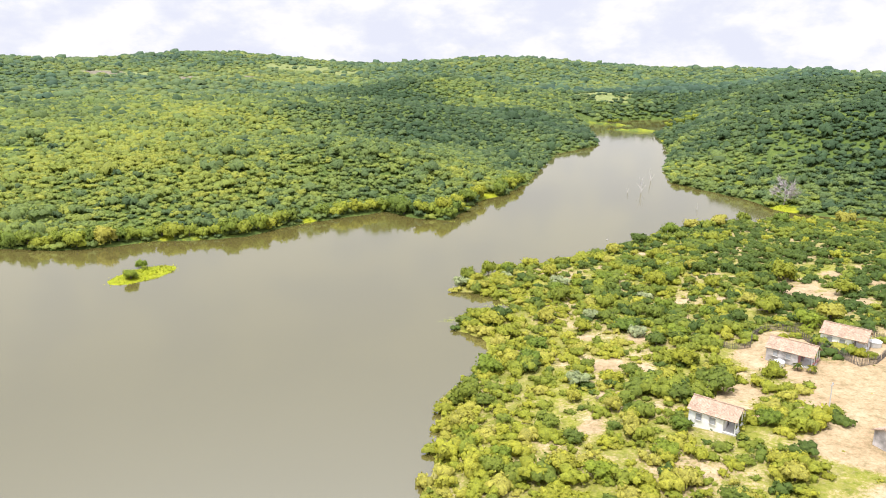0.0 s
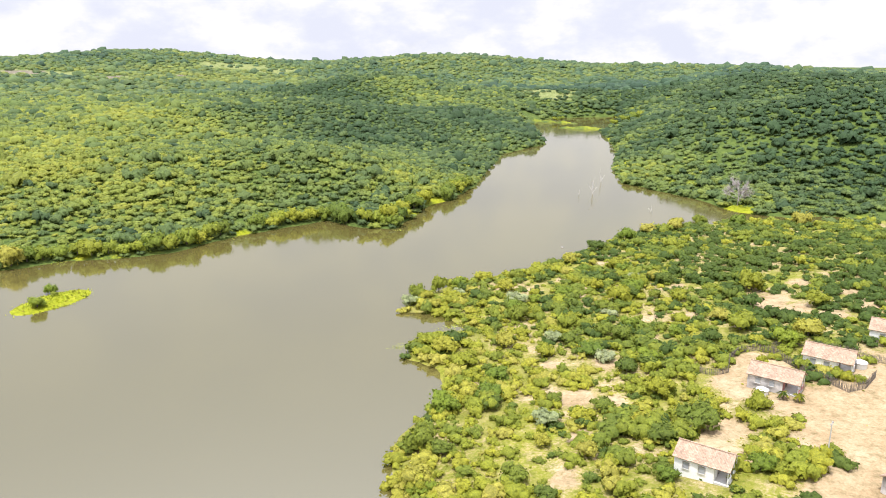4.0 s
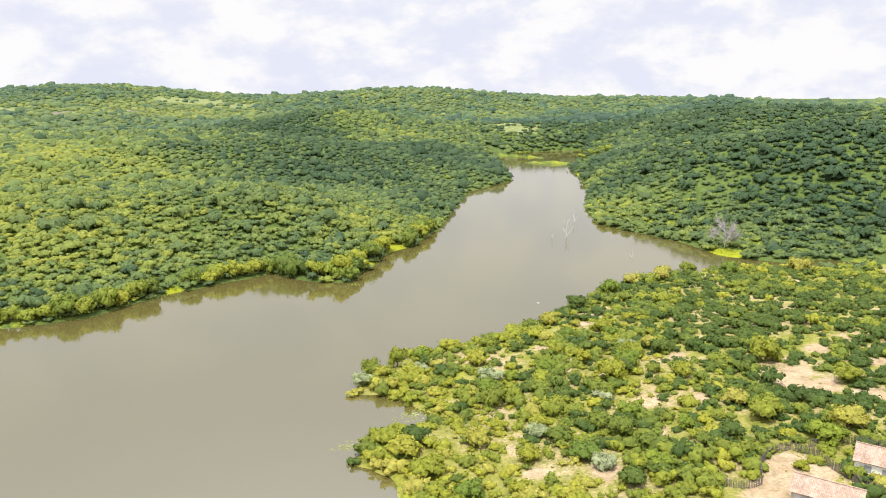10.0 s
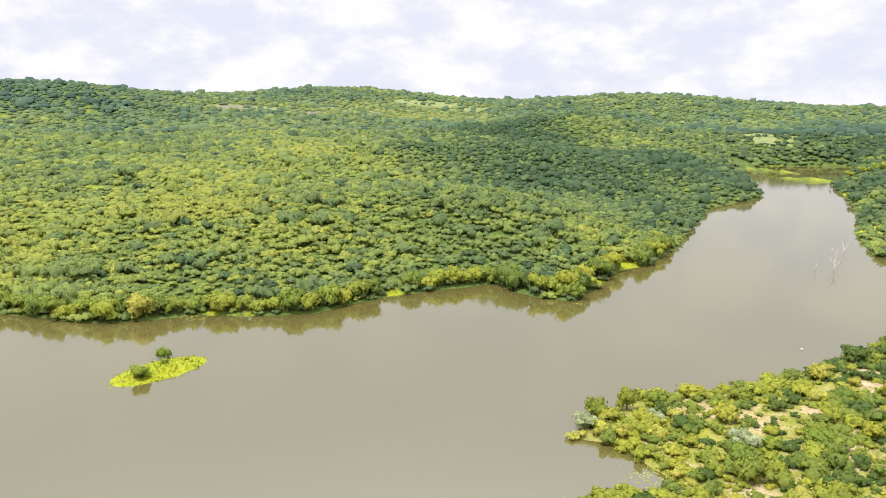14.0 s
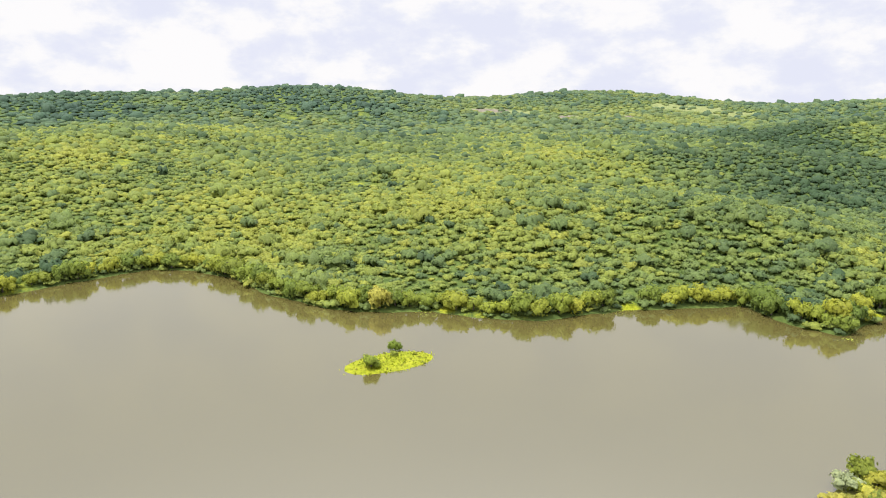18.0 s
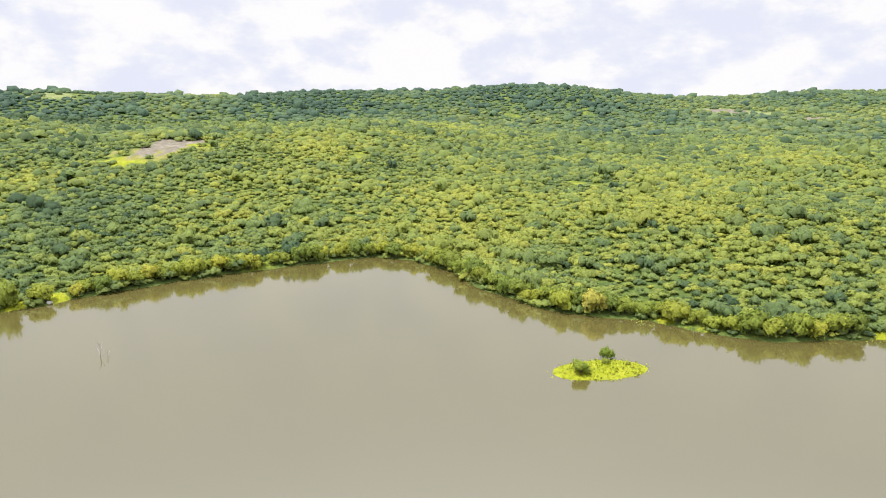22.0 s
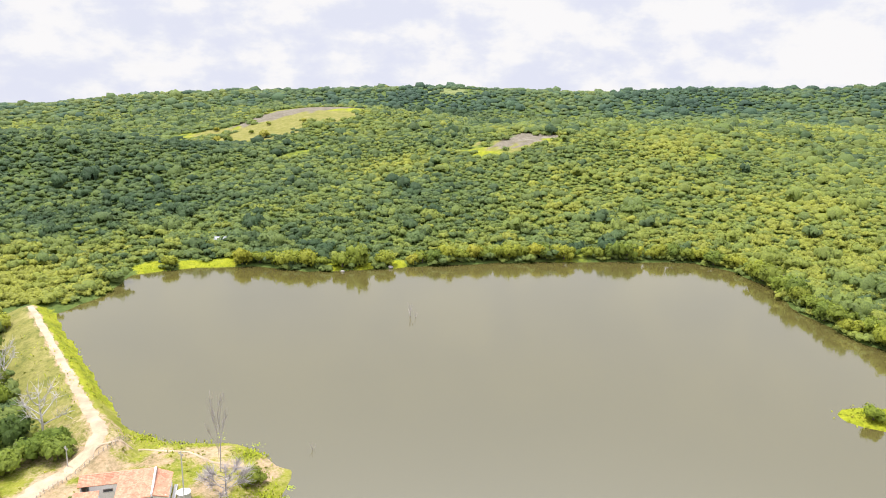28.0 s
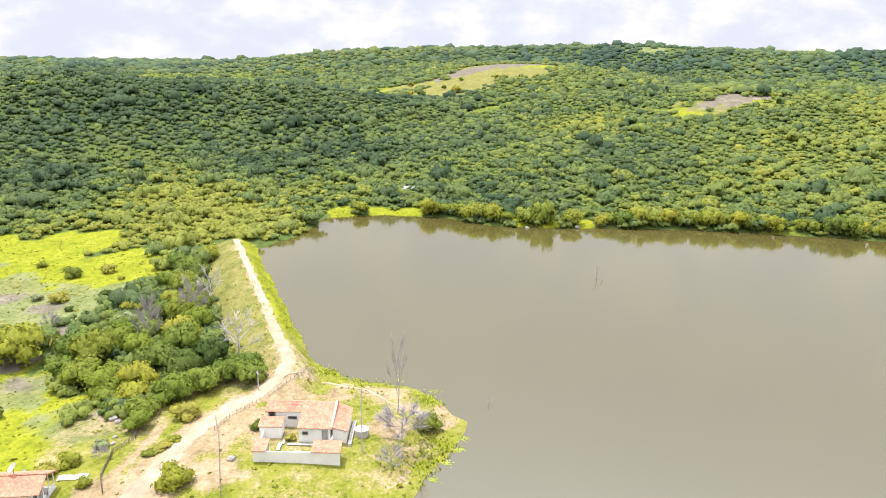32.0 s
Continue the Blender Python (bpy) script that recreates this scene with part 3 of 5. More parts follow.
def build_ground():
    rings = np.concatenate([[0.5], np.linspace(14, 330, 130), np.geomspace(334, 720, 64), np.geomspace(728, 4800, 52)])
    turns = np.radians(np.concatenate([np.linspace(-48, 132, 360, endpoint=False), np.linspace(132, 312, 40, endpoint=False)]))
    r, a = np.meshgrid(rings, turns, indexing="ij")
    p = np.stack([CENTRE[0] - r * np.sin(a), CENTRE[1] + r * np.cos(a)], -1).reshape(-1, 2)
    d = shore_distance(p)
    v = np.column_stack([p, height(p, d)])
    nr, na = r.shape
    i, j = np.meshgrid(np.arange(nr - 1), np.arange(na), indexing="ij")
    k = (j + 1) % na
    f = np.stack([i * na + j, i * na + k, (i + 1) * na + k, (i + 1) * na + j], -1).reshape(-1, 4)[:, ::-1]
    me = raw_mesh("ground", v, f, [], M_GROUND, smooth=True)
    for name, mask in zip(("sand", "grass", "crop", "straw", "soil"), cover(p, d)):
        me.attributes.new(name, "FLOAT", "POINT").data.foreach_set("value", mask.astype(np.float32))
    tagged(new("ground", me), "rolling hill ground of sandy soil, grass and leaf litter", "ground", kind="structure")


def build_water():
    c = LAKE
    q = np.roll(c, -1, 0) - np.roll(c, 1, 0)
    out = np.column_stack([q[:, 1], -q[:, 0]]) / np.hypot(q[:, 0], q[:, 1])[:, None]
    turn = np.sum(c[:, 0] * np.roll(c[:, 1], -1) - np.roll(c[:, 0], -1) * c[:, 1])
    edge = c + out * (4.0 if turn > 0 else -4.0)
    bm = bmesh.new()
    bm.faces.new([bm.verts.new((x, y, 0)) for x, y in edge])
    bmesh.ops.triangulate(bm, faces=bm.faces[:])
    ob = part("water", bm, M_WATER)
    if ob.data.polygons[0].normal.z < 0:
        ob.data.flip_normals()
    tagged(ob, "calm silty olive-brown reservoir water", "water", kind="structure")


def sandy_way(name, label, line, half, mat, seed):
    """A worn strip of sand that follows the ground, with ragged edges."""
    pts = along(line, 0.9)
    q = np.gradient(pts, axis=0)
    side = np.column_stack([-q[:, 1], q[:, 0]]) / np.hypot(q[:, 0], q[:, 1])[:, None]
    r = np.random.default_rng(seed)
    wide = np.interp(np.linspace(0, 1, len(pts)), np.linspace(0, 1, len(half)), half)
    rows = []
    for u in (-1.0, -0.5, 0.0, 0.5, 1.0):
        rag = 1 + (0.14 * r.normal(size=len(pts)) if abs(u) == 1 else 0)
        p = pts + side * (u * wide * rag)[:, None] + (0.25 * wobble(pts, 4, seed))[:, None] * side
        rows.append(np.column_stack([p, height(p) + (0.1 if abs(u) < 1 else 0.02)]))
    v = np.stack(rows, 1)
    n = len(pts)
    i, j = np.meshgrid(np.arange(n - 1), np.arange(4), indexing="ij")
    f = np.stack([i * 5 + j, i * 5 + j + 1, (i + 1) * 5 + j + 1, (i + 1) * 5 + j], -1).reshape(-1, 4)[:, ::-1]
    tagged(new(name, raw_mesh(name, v.reshape(-1, 3), f, [], mat, smooth=True)), label, "road", kind="structure")


build_ground()
build_water()
M_TRACK = plain("pale_track_sand", (0.47, 0.36, 0.235), 0.95, 0.16, 1.2, bump=0.05)
sandy_way("road", "pale sandy track along the dam crest and past the house", DAM_ROAD, (0.72, 0.72, 0.78, 0.9, 1.3, 1.4, 1.5), M_TRACK, 3)
sandy_way("path", "narrow worn sandy path across the grassy point", GOAT_PATH, (0.3, 0.28, 0.25), M_TRACK, 5)

# ---- woods ----
G = (1 + 5 ** 0.5) / 2
SMALL_V = np.array([(x, y, 0) for x in (-1, 1) for y in (-G, G)] + [(0, x, y) for x in (-1, 1) for y in (-G, G)] + [(y, 0, x) for x in (-1, 1) for y in (-G, G)]) / math.hypot(1, G)
SMALL_F = np.array([(a, b, c) if np.dot(np.cross(SMALL_V[b] - SMALL_V[a], SMALL_V[c] - SMALL_V[a]), SMALL_V[a]) > 0 else (a, c, b)
                    for a in range(12) for b in range(a + 1, 12) for c in range(b + 1, 12)
                    if max(np.linalg.norm(SMALL_V[i] - SMALL_V[j]) for i, j in ((a, b), (b, c), (a, c))) < 1.1])


def crown_mesh(rng, clumps, leaves, leaf, flat=0.75, lobes=0, spread=0.62):
    """A crown of about unit radius over z = 0: uneven rounded clumps, roughened by sprays of leaves. Gives points, quads, triangles and normals."""
    v, f4, f3, nn, n = [], [], [], [], 0
    heart = np.array((0, 0, flat * 0.3))
    for c in range(max(clumps, 1)):
        if c == 0:
            at, r = np.array((rng.uniform(-0.1, 0.1), rng.uniform(-0.1, 0.1), 0.62 * flat)), rng.uniform(0.6, 0.72) if clumps > 1 else 0.95
        else:
            t, q = c * 2.399 + rng.uniform(-0.5, 0.5), rng.uniform(0.62, 1.1) * spread
            at, r = np.array((q * math.cos(t), q * math.sin(t), flat * rng.uniform(0.3, 0.95))), rng.uniform(0.3, 0.5)
        squash = np.array((1, 1, min(1.0, flat * rng.uniform(0.95, 1.2))))
        if lobes:
            ball = SMALL_V @ np.array(Euler((rng.uniform(0, 6), rng.uniform(0, 6), rng.uniform(0, 6))).to_matrix())
            p = at + ball * ((0.88 if leaves > 5 else 1.0) * r * rng.uniform(0.75, 1.2, (12, 1))) * squash
            tri = SMALL_F[ball[SMALL_F].mean(1)[:, 2] > -0.25]
            out = ball + 0.35 * (p - heart) + (0, 0, 0.45)
            v.append(p)
            nn.append(out / np.linalg.norm(out, axis=1)[:, None])
            f3.append(tri + n)
            n += 12
        if leaves:
            d = rng.normal(size=(leaves, 3)) + (0, 0, 0.45)
            d /= np.linalg.norm(d, axis=1)[:, None]
            p = at + d * r * rng.uniform(0.82, 1.16, (leaves, 1)) * squash
            nrm = d + (0, 0, 0.25) + 0.5 * rng.normal(size=(leaves, 3))
            nrm /= np.linalg.norm(nrm, axis=1)[:, None]
            u = np.cross(nrm, rng.normal(size=(leaves, 3)))
            u /= np.linalg.norm(u, axis=1)[:, None]
            w = np.cross(nrm, u)
            s = leaf * rng.uniform(0.6, 1.3, (leaves, 1))
            quad = np.stack([p - u * s, p - w * s * 0.75 - nrm * s * 0.2, p + u * s, p + w * s * 0.75 - nrm * s * 0.2], 1)
            out = 0.5 * d + 0.2 * (p - heart) + 0.6 * nrm + (0, 0, 0.25)
            out /= np.linalg.norm(out, axis=1)[:, None]
            v.append(quad.reshape(-1, 3))
            nn.append(np.repeat(out, 4, 0))
            f4.append(np.arange(leaves * 4).reshape(-1, 4) + n)
            n += leaves * 4
    cat = lambda q, k: np.concatenate(q) if q else np.zeros((0, k), int)
    return np.concatenate(v), cat(f4, 4), cat(f3, 3), np.concatenate(nn)


def plant_stuff(name, label, mats, templates, spots_xy, size, tall, tint, rng, sink=0.15, category="trees"):
    """Many crowns that nobody could count, in one mesh."""
    z = height(spots_xy)
    vs, q4, q3, ts, ns, base = [], [], [], [], [], 0
    pick = rng.integers(0, len(templates), len(spots_xy))
    for k, (tv, t4, t3, tn) in enumerate(templates):
        m = np.nonzero(pick == k)[0]
        if not len(m):
            continue
        a = rng.uniform(0, 2 * math.pi, len(m))
        c, s = np.cos(a)[:, None], np.sin(a)[:, None]
        sx = size[m][:, None] * rng.uniform(0.85, 1.15, (len(m), 1))
        x, y = tv[None, :, 0] * sx, tv[None, :, 1] * size[m][:, None]
        w = np.stack([x * c - y * s + spots_xy[m, 0][:, None], x * s + y * c + spots_xy[m, 1][:, None],
                      (tv[None, :, 2] - sink) * (size * tall)[m][:, None] + z[m][:, None]], -1)
        ns.append(np.stack([tn[None, :, 0] * c - tn[None, :, 1] * s, tn[None, :, 0] * s + tn[None, :, 1] * c, tn[None, :, 2] + 0 * c], -1).reshape(-1, 3))
        off = base + np.arange(len(m))[:, None, None] * len(tv)
        vs.append(w.reshape(-1, 3))
        q4.append((t4[None] + off).reshape(-1, 4))
        q3.append((t3[None] + off).reshape(-1, 3))
        ts.append(np.repeat(tint[m], len(tv)))
        base += len(m) * len(tv)
    me = raw_mesh(name, np.concatenate(vs), np.concatenate(q4), np.concatenate(q3), mats, np.concatenate(ts), True, np.concatenate(ns))
    return tagged(new(name, me), label, category, kind="stuff")


def scatter(rng, x0, x1, y0, y1, step):
    """A jittered lattice of places."""
    gx, gy = np.meshgrid(np.arange(x0, x1, step), np.arange(y0, y1, step * 0.87), indexing="ij")
    gx[:, 1::2] += step / 2
    p = np.stack([gx, gy], -1).reshape(-1, 2)
    return p + rng.uniform(-0.42, 0.42, p.shape) * step


def bearing(p):
    q = p - CENTRE
    return np.degrees(np.arctan2(-q[:, 0], q[:, 1])), np.hypot(q[:, 0], q[:, 1])


def open_ground(p, d):
    """Where no wood grows: water, fields, yards, road and dam."""
    s, side, u = near_line(p, DAM_A, DAM_B)
    bare = spots(p, CLEARINGS, 8, 6) + 0.6 * spots(p, FAR_FIELDS, 20, 15) * (wobble(p, 7, 3) > -0.35) + spots(p, MEADOW, 3, 3) + spots(p, HOUSE_YARD, 3, 1) + spots(p, SHORE_GRASS, 2, 1)
    bare += (np.hypot(p[:, 0] + 86, p[:, 1] - 68) < 27) + ((s < 9.5) & (d > -3)) + (polyline_distance(p, DAM_ROAD) < 3.8)
    bare += (p[:, 0] > -90) & (p[:, 1] < 70) & (p[:, 0] < 0)
    return (bare > 0.4) | (d < 0.6)


def in_sight(p, top):
    """Drops what stands behind a nearer rise, seen from over the lake."""
    az, far = bearing(p)
    cell = np.arange(-45, 130, 1.0)
    dist = np.arange(150, 3100, 25.0)
    a, r = np.meshgrid(np.radians(cell), dist, indexing="ij")
    g = np.stack([CENTRE[0] - r * np.sin(a), CENTRE[1] + r * np.cos(a)], -1).reshape(-1, 2)
    rise = ((height(g) + 3 - 60).reshape(r.shape)) / r
    rise = np.maximum.accumulate(rise, 1)
    i = np.clip(np.round(az + 45).astype(int), 0, len(cell) - 1)
    j = np.clip(((far - 150) / 25).astype(int) - 1, 0, len(dist) - 1)
    near = far < 230
    return near | ((height(p) + top - 54) / far > rise[i, j] - 0.004)


def is_peninsula(p):
    return (p[:, 0] > -15) & (p[:, 1] < 263) & (p[:, 0] < 230) & ~((p[:, 0] > 150) & (p[:, 1] > 255))


rng = np.random.default_rng(11)
FULL = [crown_mesh(rng, 6, 6, 0.135, rng.uniform(0.6, 0.85), lobes=1, spread=rng.uniform(0.58, 0.75)) for _ in range(14)]
LOW = [crown_mesh(rng, 6, 10, 0.13, rng.uniform(0.6, 0.9), lobes=1, spread=0.7) for _ in range(12)]
MIDDLE = [crown_mesh(rng, 3, 2, 0.22, rng.uniform(0.55, 0.8), lobes=1, spread=0.72) for _ in range(14)]
DISTANT = [crown_mesh(rng, 1, 2, 0.3, rng.uniform(0.45, 0.7), lobes=1) for _ in range(14)]
FARTHEST = [crown_mesh(rng, 1, 0, 0.3, rng.uniform(0.4, 0.6), lobes=1) for _ in range(12)]
SKYLINE = [crown_mesh(rng, 1, 0, 0.3, 0.42, lobes=1) for _ in range(8)]


# cloud shadow on the slopes, painted into leaf hues, with some deeper-green stands
SHADED_STANDS = [(-5, 495, 85), (60, 560, 90), (-400, -80, 90), (-440, 40, 60), (250, 760, 160), (220, 340, 80), (-620, 790, 130), (-705, 520, 90), (-820, 620, 120), (-700, 250, 90), (185, 420, 80), (230, 500, 110), (300, 600, 140), (40, 420, 50),
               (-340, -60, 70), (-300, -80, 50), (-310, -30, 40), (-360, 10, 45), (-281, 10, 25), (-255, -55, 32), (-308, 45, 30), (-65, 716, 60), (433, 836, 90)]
# brighter regrowth on the old fields
BRIGHT_STANDS = [(-150, 420, 60), (-545, 720, 75), (-296, 970, 80), (-189, 935, 70), (-566, 485, 75), (-400, 350, 60), (-244, -15, 32), (-228, 15, 28), (-206, 34, 24), (-200, -3, 28), (-200, 290, 60), (-120, 330, 60), (200, 931, 50), (-370, 150, 40)]


def wood_tint(p, r):
    """The mix of leaf hues: bright regrowth on the gentle ground, deeper green with painted-in cloud shadow in the
    stands.
    """
    t = 0.6 + 0.17 * wobble(p, 85, 4) + 0.18 * wobble(p, 28, 7) + 0.15 * r.normal(size=len(p)) - 0.3 * (r.random(len(p)) < 0.08)
    t -= 0.55 * np.max([np.exp(-((p[:, 0] - x) ** 2 + (p[:, 1] - y) ** 2) / (s * s)) for x, y, s in SHADED_STANDS], 0)
    for x, y, s in BRIGHT_STANDS:
        t += 0.32 * np.exp(-((p[:, 0] - x) ** 2 + (p[:, 1] - y) ** 2) / (s * s))
    return np.clip(t, 0, 1)


def woods():
    for name, label, step, r0, r1, temp, lo, hi in (
            ("near_woods", "dense green woodland crowns along the lake shore", 3.4, 0, 310, FULL, 1.6, 3.5),
            ("hillside_woods", "dense green woodland covering the hillside", 3.5, 310, 450, MIDDLE, 1.55, 3.4),
            ("upper_woods", "dense green woodland on the upper slopes", 4.1, 450, 720, DISTANT, 1.8, 3.8),
            ("far_woods", "distant green woods on the ridges", 7.7, 720, 1400, FARTHEST, 2.7, 5.4),
            ("skyline_woods", "small dark woods along the far skyline", 17.0, 1400, 3000, SKYLINE, 7.0, 13.0)):
        p = scatter(rng, -3000 if r1 > 2000 else -1500, 1900 if r1 > 2000 else 1000, -1700 if r1 > 2000 else -800, 3000 if r1 > 2000 else 1500, step)
        az, far = bearing(p)
        p = p[(far >= r0) & (far < r1) & (az > -42) & (az < 126)]
        d = shore_distance(p)
        p = p[~open_ground(p, d) & ~is_peninsula(p) & (np.hypot(*(p - ISLAND).T) > 20) & (np.minimum(*(near_line(p, np.array(a), np.array(b))[0] for a, b, w in BARS)) > 12)]
        glade = wobble(p, 31, 8) + 0.6 * wobble(p, 12, 5) + 0.35 * wobble(p, 5, 2)
        p = p[glade < 1.12]
        p = p[in_sight(p, 9)]
        n = len(p)
        size = lo + (hi - lo) * rng.random(n) ** 1.6
        size *= 1 + 0.22 * wobble(p, 25, 3)
        emergent = rng.random(n) < 0.08
        size = np.where(emergent, size * 1.5, size)
        tall = rng.uniform(0.7, 1.1, n) * np.where(emergent, 1.3, 1)
        plant_stuff(name, label, M_FAR_HAZED if r0 > 700 else M_FOREST, temp, p, size, tall, np.clip(wood_tint(p, rng) - 0.2 * emergent, 0, 1), rng)


woods()


def scrub():
    p = scatter(rng, -14, 215, 20, 262, 2.5)
    az, far = bearing(p)
    d = shore_distance(p)
    bare = spots(p, BARE, 2, 1) + 0.8 * spots(p, SCRAPES, 2, 2)
    p = p[is_peninsula(p) & (d > -0.1) & (bare < 0.4) & (rng.random(len(p)) < 0.84 + 0.3 * wobble(p, 8, 6)) & (az < 100) & (p[:, 0] < 0.84 * (p[:, 1] - 32) + 6) & (p[:, 1] > 62) & (np.hypot(p[:, 0] - 6.5, p[:, 1] - 189.5) > 3) & (np.hypot(p[:, 0] - 12.5, p[:, 1] - 194.5) > 3)]
    n = len(p)
    size = 0.8 + 1.6 * rng.random(n) ** 1.5
    size *= 1 + 0.3 * wobble(p, 10, 2)
    plant_stuff("scrub", "bright green thorny scrub bushes on sandy soil", M_SCRUB, LOW, p, size, rng.uniform(0.8, 1.3, n), np.clip(0.58 + 0.26 * rng.normal(size=n) + 0.2 * wobble(p, 14, 3) - 0.65 * np.exp(-((p[:, 0] - 115) ** 2 + (p[:, 1] - 205) ** 2) / 72 ** 2) - 0.3 * np.exp(-((p[:, 0] - 90) ** 2 + (p[:, 1] - 155) ** 2) / 28 ** 2), 0.0, 1), rng, category="bushes")


scrub()


def ground_tufts():
    """Weeds and low herbs on the open ground."""
    def sprig(r):
        return crown_mesh(r, 2, 5, 0.5, 0.5)

    kinds = [sprig(rng) for _ in range(5)]
    p = np.concatenate([scatter(rng, -200, -55, -45, 92, 1.25), scatter(rng, -5, 105, 84, 215, 1.5), scatter(rng, -97, -72, 186, 211, 0.8)])
    d = shore_distance(p)
    s, side, u = near_line(p, DAM_A, DAM_B)
    sand, grass, crop, straw, soil = cover(p, d)
    keep = (d > 0.1) & (polyline_distance(p, DAM_ROAD) > 1.4) & (rng.random(len(p)) < 0.42 * np.maximum(grass, crop) * (1 - np.clip(sand, 0, 1) * 0.9))
    keep &= ~((p[:, 0] > -93) & (p[:, 0] < -76.5) & (p[:, 1] > 60.5) & (p[:, 1] < 74)) & ~((p[:, 0] > -74.5) & (p[:, 0] < -60) & (p[:, 1] < 42))
    p = p[keep]
    n = len(p)
    plant_stuff("weeds", "low green weeds and grass tufts on open ground", M_SCRUB, kinds, p, rng.uniform(0.15, 0.42, n) * np.where(rng.random(n) < 0.05, 2.0, 1), rng.uniform(0.4, 0.8, n), rng.uniform(0.4, 0.9, n), rng, 0.1, "weeds")


ground_tufts()

# ---- single trees: one of each build, then copies ----
def place_at(x, y, z=None, turn=0.0, size=1.0, tall=1.0):
    z = ground_z(x, y) if z is None else z
    return Matrix.LocRotScale((x, y, z), Euler((0, 0, turn)), (size, size, size * tall))


def make_tree(name, label, mat, seed, clumps=12, leaves=40, leaf=0.085, flat=0.75, stem=0.35, low=0.0, bark=None, category="tree", group=""):
    """A tree of about unit crown radius: trunk, limbs into the clumps, and the crown."""
    r = np.random.default_rng(seed)
    root = tagged(new(name), label, category, group)
    bm = bmesh.new()
    tube(bm, [(0, 0, -0.15), (0.02, 0.01, stem * 0.5), (0.03, -0.02, stem + 0.1), (0.01, 0.0, stem + 0.5)], [0.085, 0.065, 0.055, 0.03])
    part("trunk", bm, bark or M_BARK, root)
    for k in range(4):
        t = k * 1.57 + r.uniform(-0.4, 0.4)
        q = Vector((math.cos(t), math.sin(t), 0))
        bm = bmesh.new()
        tube(bm, [(0.02, 0, stem * 0.75), tuple(q * 0.25 + Vector((0, 0, stem + 0.2))), tuple(q * 0.6 + Vector((0, 0, stem + 0.45 + r.uniform(0, 0.2))))], [0.045, 0.032, 0.012], 5)
        part("limb", bm, bark or M_BARK, root)
    v, f4, f3, nn = crown_mesh(r, clumps, leaves, leaf, flat, lobes=1)
    v = v + (0, 0, stem * 0.8 - low)
    crown = new("crown", raw_mesh("crown", v, f4, f3, mat, smooth=True, normals=nn))
    crown.parent = root
    return root


def make_bare(name, label, mat, seed, boughs=7, tall=1.6, spread=0.8, category="bare tree", twigs=5, k=1.0):
    """A leafless tree: trunk, forked boughs, and a spray of twigs on each."""
    r = np.random.default_rng(seed)
    root = tagged(new(name), label, category)
    bm = bmesh.new()
    tube(bm, [(0, 0, -0.2), (0.03, 0.02, tall * 0.3), (-0.02, 0.04, tall * 0.65), (0.03, 0, tall)], [0.06 * k, 0.045 * k, 0.03 * k, 0.01 * k])
    part("trunk", bm, mat, root)
    thin = k
    for k in range(boughs):
        t, z = k * 2.4 + r.uniform(-0.3, 0.3), tall * (0.2 + 0.65 * k / boughs)
        q = Vector((math.cos(t), math.sin(t), 0)) * spread * (1.1 - 0.6 * k / boughs)
        a, b, c = Vector((0, 0, z)), q * 0.45 + Vector((0, 0, z + 0.18)), q + Vector((0, 0, z + 0.3 + r.uniform(0, 0.25)))
        bm = bmesh.new()
        tube(bm, [a, b, c], [0.028 * thin, 0.02 * thin, 0.008 * thin], 5)
        for _ in range(twigs):
            u = r.uniform(0.3, 1.0)
            p = b.lerp(c, u)
            e = p + Vector(r.normal(size=3) * 0.16 * spread) + Vector((0, 0, 0.14)) + q * 0.15
            tube(bm, [p, p.lerp(e, 0.5) + Vector(r.normal(size=3) * 0.02), e], [0.011 * thin, 0.008 * thin, 0.004 * thin], 3)
        part("bough", bm, mat, root)
    return root


def clone(ob, m, label="", category="", group=""):
    return tagged(copy_thing(ob, m), label, category, group)


SHORE_KINDS = [make_tree("shore_tree", "broad green tree standing on the lake shore", M_TREE if i % 5 == 1 else M_WOOD, 40 + i, 11, 34, 0.1, 0.72, 0.3, 0.18, group="trees along the lake shore") for i in range(5)]
SCRUB_KINDS = [make_tree("scrub_tree", "rounded leafy tree among the sandy scrub", M_DEEP if i == 2 else M_TREE, 60 + i, 10, 34, 0.1, 0.75, 0.28, 0.1, group="trees among the scrub") for i in range(5)]
WOOD_KINDS = [make_tree("valley_tree", "dense green tree in the grove below the dam", (M_WOOD, M_DEEP, M_TREE, M_WOOD, M_DEEP)[i], 80 + i, 13, 44, 0.085, 0.85, 0.35, 0.15, group="trees below the dam") for i in range(5)]
SILVER = make_tree("silver_bush", "rounded grey-green bush on sandy ground", M_SILVER, 91, 11, 44, 0.085, 0.72, 0.15, 0.12, category="bush")
BUSH = make_tree("bush", "round bright green bush", M_TREE, 92, 10, 44, 0.09, 0.8, 0.12, 0.12, category="bush")
PROTOS = SHORE_KINDS + SCRUB_KINDS + WOOD_KINDS + [SILVER, BUSH]
prng = np.random.default_rng(5)


